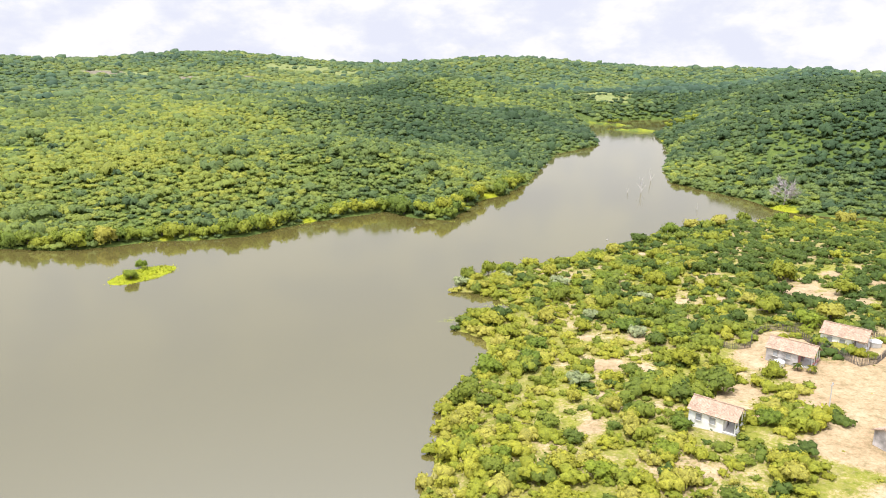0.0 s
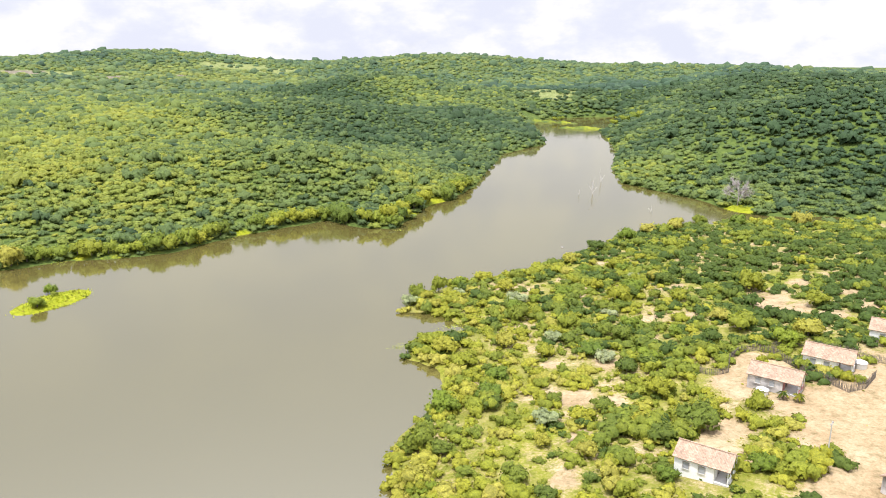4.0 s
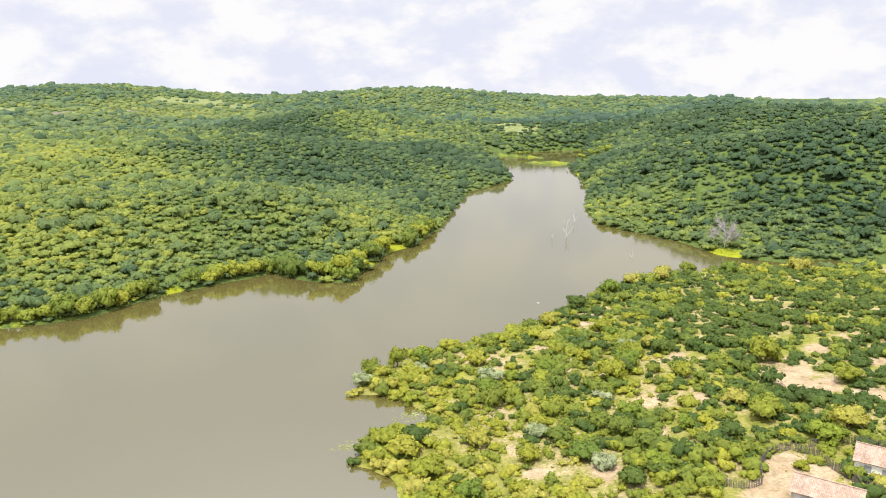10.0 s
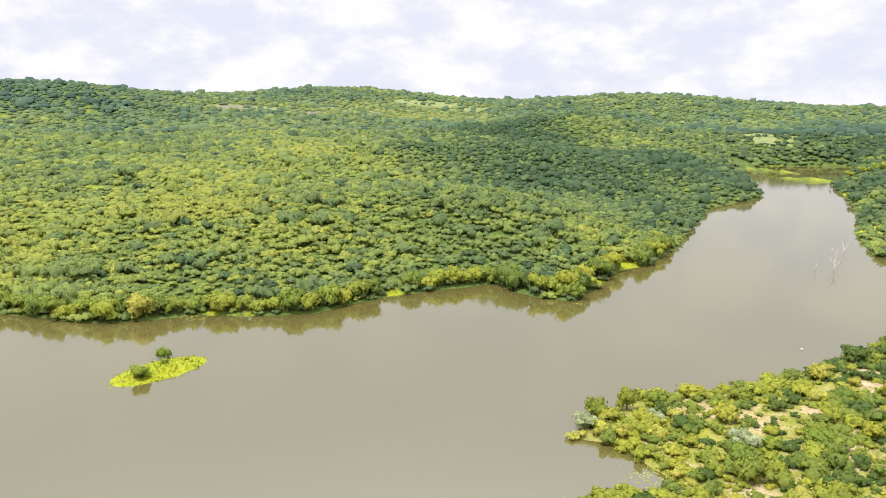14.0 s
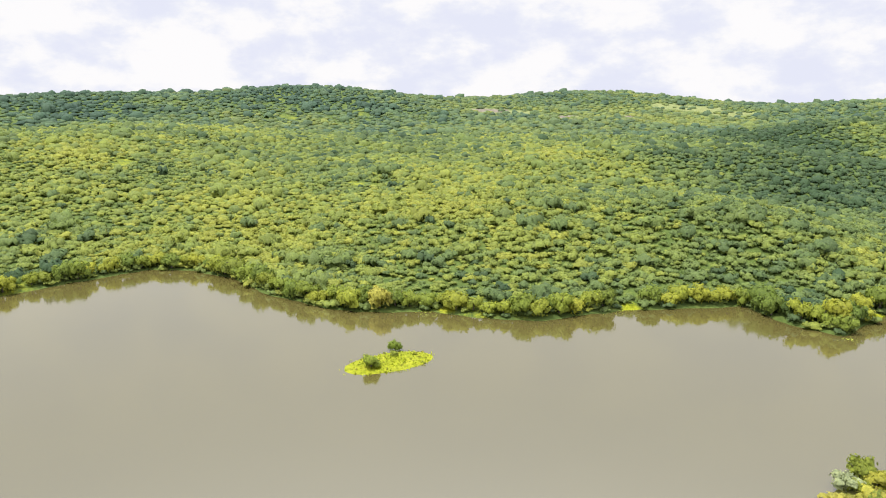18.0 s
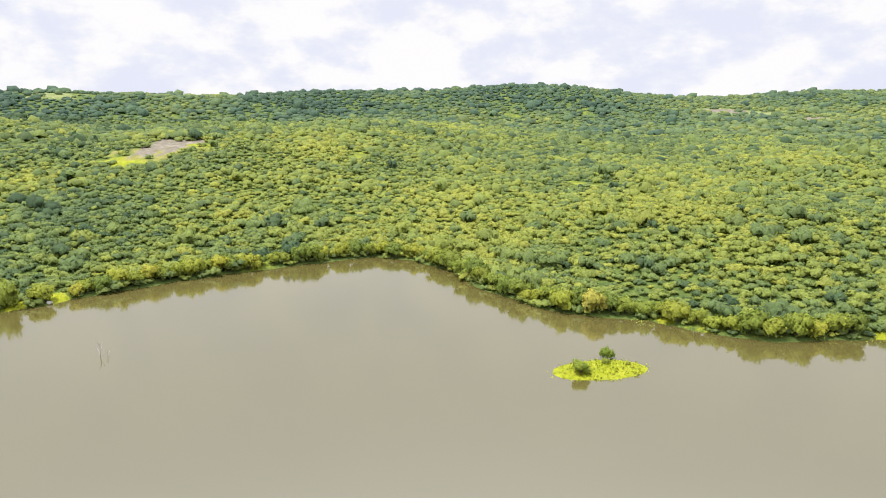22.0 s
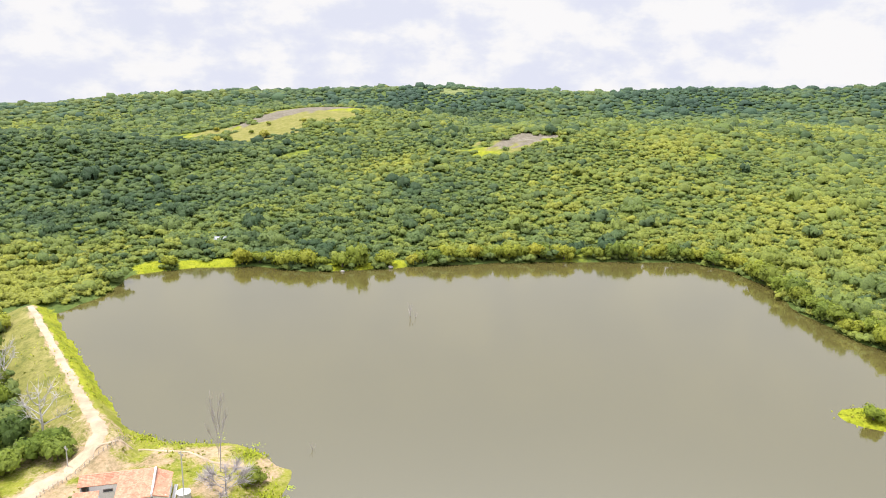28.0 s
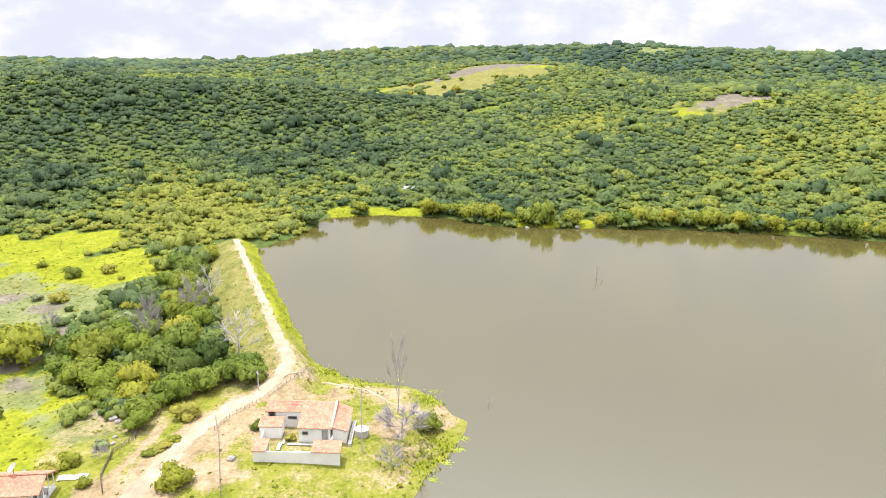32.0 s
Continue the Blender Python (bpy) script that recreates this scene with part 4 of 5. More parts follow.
def shore_row():
    """The front row of the west bank: crowns that lean over the water."""
    line = along(WEST_BANK[7:33], 4.4)
    q = np.roll(line, -1, 0) - line
    q[-1] = q[-2]
    out = np.column_stack([q[:, 1], -q[:, 0]]) / np.hypot(q[:, 0], q[:, 1])[:, None]
    if shore_distance(line[:3] + out[:3] * 8).mean() < 0:
        out = -out
    grass = spots(line, SHORE_GRASS, 1, 0)
    k = 0
    for p, o, g in zip(line, out, grass):
        if g > 0.4:
            continue
        x, y = p + o * prng.uniform(2.0, 3.6) + prng.uniform(-1, 1, 2)
        clone(SHORE_KINDS[k % 5], place_at(x, y, None, prng.uniform(0, 6.28), prng.uniform(2.6, 4.3), prng.uniform(1.1, 1.55)))
        k += 1


def scrub_trees():
    # the trees that stand out on the peninsula: place, crown radius, height factor
    marks = [(6.5, 189.5, 2.3, 1.45), (12.5, 194.5, 2.4, 1.65), (18.1, 197, 2.3, 1.1), (25, 201, 2.6, 0.9), (28.4, 169, 2.7, 1.25), (85, 175, 3.6, 1.15), (52, 172, 3.2, 1.3), (57, 178, 2.8, 1.1),
             (7, 160, 2.2, 1.0), (11, 154, 3.2, 0.95), (14, 148, 3.0, 0.9), (13, 158, 2.8, 0.9), (9, 130, 3.0, 1.0), (4, 118, 2.8, 1.2), (3, 108, 3.0, 1.0), (45, 112, 3.4, 1.0), (63, 233 - 4, 3.2, 1.0), (76, 240, 3.4, 1.1),
             (86, 248, 3.0, 1.1), (98, 254, 3.2, 1.1), (108, 257, 3.0, 1.1), (96, 250, 2.6, 1.2), (120, 255, 3.0, 1.1), (140, 250, 3.6, 1.3), (92, 160, 3.0, 1.0), (70, 150, 3.2, 1.0), (80, 143, 3.4, 0.9), (74, 139, 3.0, 1.0)]
    for k, (x, y, r, t) in enumerate(marks):
        clone(SCRUB_KINDS[k % 5], place_at(x, y, None, k * 1.7, r, t))
    p = scatter(prng, -8, 135, 84, 250, 9.5)
    d = shore_distance(p)
    keep = (d > 2.0) & is_peninsula(p) & (spots(p, BARE, 2, 1) < 0.3) & (spots(p, SCRAPES, 2, 1) < 0.3)
    for k, (x, y) in enumerate(p[keep][:95]):
        clone(SCRUB_KINDS[k % 5], place_at(x, y, None, prng.uniform(0, 6.28), prng.uniform(1.5, 2.7), prng.uniform(0.8, 1.15)))
    for x, y, r in ((30, 179.5, 2.8), (17, 188, 1.9), (40, 142, 2.0), (24, 120, 2.3), (33, 155, 2.0), (48, 165, 2.1), (5, 186.5, 2.4), (62, 190, 2.0)):
        clone(SILVER, place_at(x, y, None, x, r, 0.95))


def valley_grove():
    spot = [(-114, 9, 5.2, 1.1), (-117, 4, 4.6, 1.1), (-112, 24, 4.6, 1.15), (-115, 20, 4.0, 1.1), (-108, 21, 3.4, 0.9), (-104, 26, 3.6, 1.0), (-100, 31, 3.4, 0.95), (-101, 37, 3.3, 1.0), (-96, 38, 2.8, 0.9),
            (-95, 44.5, 3.4, 1.0), (-90.5, 41.5, 2.7, 0.85), (-86.6, 42.5, 2.4, 0.95), (-104, 43, 3.4, 1.0), (-99, 48, 3.2, 0.95), (-103, 51, 3.0, 1.0), (-101, 55, 2.7, 1.0), (-106, 53.5, 2.6, 0.9), (-109, 46, 3.6, 1.1),
            (-108, 37, 3.6, 1.05), (-114, 32, 3.4, 1.1), (-115, 39, 3.8, 1.15), (-119, 26, 3.4, 1.05), (-120, 37.5, 3.6, 1.1), (-123, 30, 3.2, 1.0), (-126, 38, 3.4, 1.1), (-130, 34, 3.6, 1.15), (-134, 28, 3.2, 1.0),
            (-136, 35, 3.2, 1.1), (-141, 28, 3.0, 1.0), (-145, 32, 3.4, 1.1), (-150, 27, 3.4, 1.1), (-154, 22, 3.2, 1.0), (-157, 28, 3.2, 1.1), (-163, 24, 3.4, 1.0), (-168, 20, 3.4, 1.0), (-172, 26, 3.0, 1.0),
            (-128, 22, 2.6, 0.9), (-139, 20, 2.6, 0.9), (-97, 33, 2.0, 0.8), (-93, 35.5, 1.9, 0.8), (-106, 31, 2.6, 0.85)]
    for k, (x, y, r, t) in enumerate(spot):
        clone(WOOD_KINDS[k % 5], place_at(x, y, None, k * 2.1, r, t))
    for x, y, r, label in ((-72, 53, 2.6, "round bright green tree beside the sandy track"), (-165.5, -6, 2.6, "lone round tree in the cropped field"), (-148.4, -1, 2.3, "grey-green round bush in the cropped field"),
                           (-151, 8.4, 1.6, "small dark shrub in the cropped field"), (-75, 35.3, 1.7, "dark green bush behind the red-roofed house"), (-77.5, 37.2, 1.7, "round dark bush on the bright grass"),
                           (-72, 41.6, 1.1, "small bush by the yard wall"), (-85.3, 60.0, 1.2, "bright green bush beside the white house"), (-82.5, 65.2, 0.9, "small bush inside the walled yard"),
                           (-88.3, 84, 2.3, "bright green bush on the sandy point"), (-168.3, 1.5, 2.2, "slender dark tree at the edge of the bright grass"),
                           (-142.6, 4.2, 1.1, "small green shrub in the cropped field"), (-173.1, -17.8, 1.5, "low shrub in the bright yellow grass"), (-162.4, 7.3, 1.0, "small shrub in the bright yellow grass"),
                           (-89.5, 48.4, 2.4, "spreading bush where the track meets the dam road"), (-126, 2, 1.0, "small shrub in the cropped field"), (-136, -10, 1.2, "small shrub in the cropped field")):
        clone(BUSH, place_at(x, y, None, x, r, 0.95), label)
    for x, y, r, label in ((75.6, 123.6, 1.3, "young green tree beside the brushwood fence"), (77.2, 122.4, 1.1, "small pale green bush beside the brushwood fence"), (66, 133.4, 1.2, "round green bush in the fenced sandy pen"), (57.4, 117.5, 2.2, "dark green bush below the old farmhouse")):
        clone(BUSH, place_at(x, y, None, x, r, 1.1), label)
    for x, y in ((-81.3, 48.3), (-82.6, 49.0), (-80.2, 47.6), (-79.2, 46.9)):
        clone(BUSH, place_at(x, y, None, x, 1.2, 0.55), "low creeping bush on the sandy bank")
    for x, y, r in ((-149.7, -6.6, 1.5), (-132.5, 21.3, 2.4), (-81.6, 39.4, 1.2)):
        clone(SILVER, place_at(x, y, None, x, r, 0.9), "pale grey-green bush below the dam")
    for x, y, r in ((-470, 70, 3.4), (-486, 62, 2.6), (-500, 84, 2.0), (-478, 92, 3.6), (-520, 96, 1.8), (-538, 60, 2.2), (-512, 120, 2.0)):
        clone(WOOD_KINDS[2], place_at(x, y, None, x, r, 1.1), "lone round tree in the hill pasture", "tree", "trees in the hill pasture")


shore_row()
scrub_trees()
valley_grove()
# trees on the bars at the end of the channel
for x, y, r in ((150, 645, 3.2), (146, 648, 2.6), (178, 582, 4.0), (184, 577, 4.4), (190, 571, 4.6), (186, 566, 3.6), (196, 574, 4.4)):
    clone(SHORE_KINDS[0], place_at(x, y, None, x, r, 1.0), "dark green tree on the grassy bar across the channel", "tree", "trees on the channel bar")
# island growth
clone(WOOD_KINDS[1], place_at(-85.6, 192.6, None, 0.4, 2.3, 0.9), "dense dark green bush on the small grassy island", "bush", "island growth")
clone(WOOD_KINDS[4], place_at(-87.5, 205.0, None, 1.4, 1.8, 1.25), "dark green small tree on the island edge", "tree", "island growth")
clone(BUSH, place_at(-84.6, 200.2, None, 2.4, 1.1, 1.0), "small green bush on the island grass")
clone(BUSH, place_at(-81.5, 204.0, None, 0.4, 0.6, 1.0), "tiny dark shrub on the island grass")
for ob in PROTOS:
    for o in (*ob.children_recursive, ob):
        bpy.data.objects.remove(o)

# leafless trees
for x, y, h, s, mat, label in ((-111.7, 50.0, 7.5, 5.6, M_DEADWOOD, "bleached dead tree with forked bare branches"), (-84.2, 80.6, 4.6, 5.6, M_PALETWIG, "bare grey twiggy tree on the sandy point"),
                               (-120.3, 31.0, 7.6, 3.4, M_PALETWIG, "leafless purple-grey tree in the grove"), (-131, 35.6, 7.4, 4.0, M_PALETWIG, "leafless grey tree in the grove"), (-140.6, 36.2, 7.0, 4.2, M_DEADWOOD, "pale bleached dead tree beside the dam"),
                               (-131.6, 6.2, 3.0, 2.8, M_PALETWIG, "leafless grey shrub in the field"), (136.7, 289.3, 8.5, 7.5, M_PALETWIG, "large pale leafless tree on the grassy shore"),
                               (-77.5, 79.5, 2.4, 2.6, M_PALETWIG, "low bare shrub by the water"), (-78.5, 40.6, 1.5, 1.6, M_PALETWIG, "small leafless bush on the bright grass")):
    ob = make_bare("bare_tree", label, mat, int(abs(x) * 7), 13 if mat is M_PALETWIG else 9, 1.15, 0.85, twigs=70 if mat is M_PALETWIG else 20, k=0.6 if mat is M_PALETWIG else 0.9)
    ob.matrix_world = place_at(x, y, None, x, s * 0.8, h / s)
ob = make_bare("bare_tree", "tall slender dead tree with sparse twigs on the point", M_PALETWIG, 3, 9, 1.0, 0.15, twigs=9, k=0.17)
ob.matrix_world = place_at(-91.6, 79.3, None, 0.3, 10.5)
for x, y, h, b, label in ((88.3, 323.4, 6.5, 5, "drowned dead tree standing in the water"), (100.9, 354, 5.5, 3, "dead snag standing in the water"), (82.1, 322, 4.0, 1, "dead stump standing in the water"),
                          (-166, 124, 3.6, 4, "dead branches rising from the water"), (-164.5, 125, 2.4, 2, "dead stick rising from the water"), (-98, 93.5, 1.9, 2, "dead twigs rising from the shallow water"), (101, 286, 3.2, 1, "dead stump near the far bank")):
    ob = make_bare("dead_snag", label, M_DEADWOOD if x > 0 else M_PALETWIG, int(h * 10), b, 1.0, 0.3, "dead tree", 2, 0.6)
    ob.matrix_world = place_at(x, y, -0.6, h, h)


def palm(x, y, h, label, size=1.0):
    """A palm: a ringed stem and a head of arching fronds."""
    root = tagged(new("palm_tree"), label, "palm")
    r = random.Random(int(x * 3))
    bm = bmesh.new()
    tube(bm, [(0, 0, -0.3), (0.06, 0.02, h * 0.5), (0.1, 0.05, h)], [0.2, 0.15, 0.13], 8)
    part("trunk", bm, M_BARK, root)
    for k in range(16):
        a, up = k * 2.4, r.uniform(-0.1, 0.9)
        d = Vector((math.cos(a), math.sin(a), 0))
        side = Vector((-math.sin(a), math.cos(a), 0))
        bm = bmesh.new()
        spine = [Vector((0.1, 0.05, h)) + d * (2.3 * t) + Vector((0, 0, up * 1.6 * t - 1.9 * t * t)) for t in (0, 0.25, 0.5, 0.75, 1.0)]
        rows = [[bm.verts.new(p + side * w + Vector((0, 0, -abs(w) * 0.5))) for w in (-q, 0, q)] for p, q in zip(spine, (0.06, 0.3, 0.36, 0.26, 0.03))]
        for p, q in zip(rows, rows[1:]):
            for i in range(2):
                bm.faces.new((p[i], p[i + 1], q[i + 1], q[i]))
        bmesh.ops.solidify(bm, geom=bm.faces[:], thickness=0.02)
        part("frond", bm, M_TREE, root)
    root.matrix_world = place_at(x, y, None, 0.0, size)


palm(-116.8, 14.3, 4.2, "palm tree with arching fronds at the grove's edge")
palm(62.4, 119.6, 2.6, "small palm beside the farmhouse porch", 0.5)
palm(64.2, 118.2, 2.4, "small palm in the sandy yard", 0.5)
palm(196, 640, 7.0, "tall palm by the far channel")

# ---- houses and yards ----
def roof_plane(parent, quad, mat, thick=0.12, sag=0.06):
    """A tiled slope, eave first, with a ragged eave and a little sag."""
    e0, e1, r1, r0 = [Vector(c) for c in quad]
    bm = bmesh.new()
    nx, ny = max(4, int((e1 - e0).length / 0.5)), 5
    r = random.Random(int(e0.x * 10 + e1.y * 10))
    nrm = (e1 - e0).cross(r0 - e0).normalized()
    top, low = [], []
    for j in range(ny + 1):
        for i in range(nx + 1):
            u, v = i / nx, j / ny
            p = e0.lerp(e1, u).lerp(r0.lerp(r1, u), v)
            p += nrm * (-sag * math.sin(math.pi * u) * math.sin(math.pi * v) * 1.6 + r.uniform(-0.015, 0.015))
            if j == 0:
                p += (e0 - r0).normalized() * r.uniform(-0.04, 0.04)
            top.append(bm.verts.new(p))
            low.append(bm.verts.new(p - nrm * thick))
    w = nx + 1
    for j in range(ny):
        for i in range(nx):
            a, b, c, d = j * w + i, j * w + i + 1, (j + 1) * w + i + 1, (j + 1) * w + i
            bm.faces.new((top[a], top[b], top[c], top[d]))
            bm.faces.new((low[d], low[c], low[b], low[a]))
    rim = [i for i in range(w)] + [j * w + nx for j in range(1, ny + 1)] + [ny * w + i for i in range(nx - 1, -1, -1)] + [j * w for j in range(ny - 1, 0, -1)]
    for a, b in zip(rim, rim[1:] + rim[:1]):
        bm.faces.new((top[b], top[a], low[a], low[b]))
    return part("roof", bm, mat, parent)


def wall_piece(parent, x0, x1, y0, y1, z0, z1, mat, top=None, name="wall", label=""):
    """A wall from the ground up; top: heights at its two ends, where it slopes."""
    bm = bmesh.new()
    vs = box(bm, x0, x1, y0, y1, z0, z1)
    if top:
        longest = 0 if x1 - x0 > y1 - y0 else 1
        lo = (x0, y0)[longest]
        for v in vs:
            if v.co.z > (z0 + z1) / 2:
                v.co.z = top[0] if abs(v.co[longest] - lo) < 1e-4 else top[1]
    bmesh.ops.bevel(bm, geom=bm.edges[:], offset=0.02, segments=1, affect="EDGES")
    return part(name, bm, mat, parent, label)


def opening(parent, name, x0, x1, y0, y1, z0, z1, out, mat=None):
    """A window or door set into a wall face: frame, leaf and, for windows, a sill. out: which way it looks."""
    root = parent
    ax = 0 if abs(out[0]) else 1
    bm = bmesh.new()
    o = 0.04
    box(bm, x0 - (o if ax == 1 else 0), x1 + (o if ax == 1 else 0), y0 - (o if ax == 0 else 0), y1 + (o if ax == 0 else 0), z0, z1 + o)
    leaf = part(name, bm, mat or M_SHUTTER, root)
    bm = bmesh.new()
    t = 0.06
    s = out[ax] * 0.035
    c = (x0 + x1) / 2 if ax == 0 else (y0 + y1) / 2
    a0, a1 = (y0, y1) if ax == 0 else (x0, x1)
    for p, q, u, v in ((a0 - t, a0, z0, z1), (a1, a1 + t, z0, z1), (a0 - t, a1 + t, z1, z1 + t)):
        if ax == 0:
            box(bm, c + s - 0.07, c + s + 0.07, p, q, u, v)
        else:
            box(bm, p, q, c + s - 0.07, c + s + 0.07, u, v)
    part("frame", bm, M_POST, leaf)
    if name == "window":
        bm = bmesh.new()
        if ax == 0:
            box(bm, c + s - 0.11, c + s + 0.11, a0 - 0.1, a1 + 0.1, z0 - 0.08, z0)
        else:
            box(bm, a0 - 0.1, a1 + 0.1, c + s - 0.11, c + s + 0.11, z0 - 0.08, z0)
        part("sill", bm, M_CONCRETE, leaf)
    return leaf


def gable_house(name, label, x, y, turn, long, wide, eave, ridge, wall, roof, porch=2.2, porch_wall=None):
    """A farmhouse: its long wall looks to -y, the porch is at +x under the same roof."""
    root = tagged(new(name), label, "house")
    L, W, t = long / 2, wide / 2, 0.18
    z0 = -0.5
    wall_piece(root, -L, L - porch, -W, -W + t, z0, eave, wall)
    wall_piece(root, -L, L - porch, W - t, W, z0, eave, wall)
    for sx, mat in ((-L, wall), (L - porch - t, porch_wall or wall)):
        bm = bmesh.new()
        pts = [(-W + t, z0), (W - t, z0), (W - t, eave), (0, ridge), (-W + t, eave)]
        a, b = [bm.verts.new((sx, p, q)) for p, q in pts], [bm.verts.new((sx + t, p, q)) for p, q in pts]
        bm.faces.new(a[::-1])
        bm.faces.new(b)
        for i in range(5):
            j = (i + 1) % 5
            bm.faces.new((a[i], a[j], b[j], b[i]))
        part("gable_wall", bm, mat, root)
    o = 0.35
    drop = o * (ridge - eave) / W
    roof_plane(root, [(-L - 0.25, -W - o, eave - drop + 0.1), (L + 0.25, -W - o, eave - drop + 0.1), (L + 0.25, 0, ridge + 0.1), (-L - 0.25, 0, ridge + 0.1)], roof)
    roof_plane(root, [(L + 0.25, W + o, eave - drop + 0.1), (-L - 0.25, W + o, eave - drop + 0.1), (-L - 0.25, 0, ridge + 0.1), (L + 0.25, 0, ridge + 0.1)], roof)
    bm = bmesh.new()
    tube(bm, [(-L - 0.25, 0, ridge + 0.13), (0, 0, ridge + 0.1), (L + 0.25, 0, ridge + 0.13)], [0.11, 0.11, 0.11], 7)
    part("ridge_cap", bm, roof, root)
    if porch:
        bm = bmesh.new()
        box(bm, L - porch + 0.01, L + 0.1, -W, W, z0, 0.25)
        part("porch_floor", bm, M_CONCRETE, root)
        for py in (-W + 0.15, -W * 0.35, W * 0.35, W - 0.15):
            bm = bmesh.new()
            h = eave - 0.05 + (ridge - eave) * (1 - abs(py) / W) * 0.9
            tube(bm, [(L - 0.1, py, 0.24), (L - 0.1, py, h)], [0.08, 0.07], 6)
            part("porch_post", bm, M_PLASTER, root)
        wall_piece(root, L - 0.16, L - 0.04, -W + 0.3, -0.35, 0.25, 0.9, porch_wall or wall, name="parapet")
        wall_piece(root, L - 0.16, L - 0.04, 0.5, W - 0.3, 0.25, 0.9, porch_wall or wall, name="parapet")
        opening(root, "door", L - porch + 0.005, L - porch + 0.045, -0.5, 0.4, 0.25, 2.2, (1, 0), M_DARK)
    for k in range(2):
        cx = -L + (long - porch) * (0.3 + 0.4 * k)
        opening(root, "window", cx - 0.4, cx + 0.4, -W - 0.03, -W + 0.02, 0.95, 1.9, (0, -1))
        opening(root, "window", cx - 0.4, cx + 0.4, W - 0.02, W + 0.03, 0.95, 1.9, (0, 1))
    root.matrix_world = place_at(x, y, None, turn)
    return root


gable_house("farmhouse", "whitewashed farmhouse with a faded clay-tile roof and porch", 75.4, 128.6, radians(-42), 7.6, 4.6, 2.5, 3.9, M_PLASTER, M_OLD_TILE)
gable_house("farmhouse", "old stained farmhouse with a clay-tile roof and red porch", 63.5, 124.0, radians(-42), 7.9, 4.6, 2.4, 3.7, M_WORN_PLASTER, M_OLD_TILE, 2.4, M_PINK)
gable_house("farmhouse", "small white house with a clay-tile roof among bushes", 41.2, 100.4, radians(-40), 7.0, 4.4, 2.5, 3.7, M_PLASTER, M_OLD_TILE, 1.8)
gable_house("farmhouse", "white house with a tiled roof behind the hedge", 93.5, 136.5, radians(-40), 9.0, 5.6, 2.5, 3.8, M_PLASTER, M_OLD_TILE, 1.8)
gable_house("shed", "small brick-brown shed beside the sandy yard", 62.6, 91.6, radians(20), 4.2, 3.2, 2.2, 3.0, M_WORN_PLASTER, M_OLD_TILE, 0)
gable_house("lake_hut", "small grey hut among trees on the far shore", -254, 73, radians(80), 3.8, 3.0, 1.9, 2.5, M_WORN_PLASTER, M_SHUTTER, 0)


def water_tank(x, y, r, h, label):
    root = tagged(new("water_tank"), label, "water tank")
    bm = bmesh.new()
    bmesh.ops.create_cone(bm, cap_ends=True, segments=28, radius1=r, radius2=r, depth=h + 0.4, matrix=Matrix.Translation((0, 0, h / 2 - 0.2)))
    bmesh.ops.bevel(bm, geom=[e for e in bm.edges if abs(e.verts[0].co.z - e.verts[1].co.z) < 0.01], offset=0.05, segments=2, affect="EDGES")
    part("body", bm, M_CONCRETE, root)
    bm = bmesh.new()
    bmesh.ops.create_cone(bm, cap_ends=True, segments=28, radius1=r * 1.05, radius2=r * 0.25, depth=0.3, matrix=Matrix.Translation((0, 0, h + 0.152)))
    part("lid", bm, M_PLASTER, root)
    bm = bmesh.new()
    bmesh.ops.create_cone(bm, cap_ends=True, segments=12, radius1=0.25, radius2=0.22, depth=0.12, matrix=Matrix.Translation((0, 0, h + 0.36)))
    part("hatch", bm, M_CONCRETE, root)
    root.matrix_world = place_at(x, y)


water_tank(80.4, 127.6, 1.1, 1.0, "round white rainwater cistern beside the farmhouse")
water_tank(60.2, 122.0, 0.95, 0.9, "round concrete cistern in front of the old house")
water_tank(-84.6, 74.8, 0.95, 1.0, "round concrete water tank beside the white house")


def utility_pole(x, y, h, label):
    root = tagged(new("utility_pole"), label, "pole")
    bm = bmesh.new()
    tube(bm, [(0, 0, -0.5), (0.02, 0, h * 0.5), (0, 0, h)], [0.1, 0.085, 0.07], 8)
    part("shaft", bm, M_CONCRETE, root)
    bm = bmesh.new()
    box(bm, -0.5, 0.5, -0.05, 0.05, h - 0.55, h - 0.43)
    part("crossarm", bm, M_POST, root)
    for u in (-0.42, 0.0, 0.42):
        bm = bmesh.new()
        tube(bm, [(u, 0, h - 0.43), (u, 0, h - 0.32), (u, 0, h - 0.22)], [0.05, 0.07, 0.03], 8)
        part("insulator", bm, M_SHUTTER, root)
    root.matrix_world = place_at(x, y, None, 0.7)


for x, y, h in ((-97.7, 57.0, 3.4), (-80.4, 75.3, 9.5), (78.6, 117.6, 6.5), (57.2, 99.2, 6.5)):
    utility_pole(x, y, h, "slim concrete utility pole beside the track" if x < 0 else "slim concrete utility pole by the sandy yard")


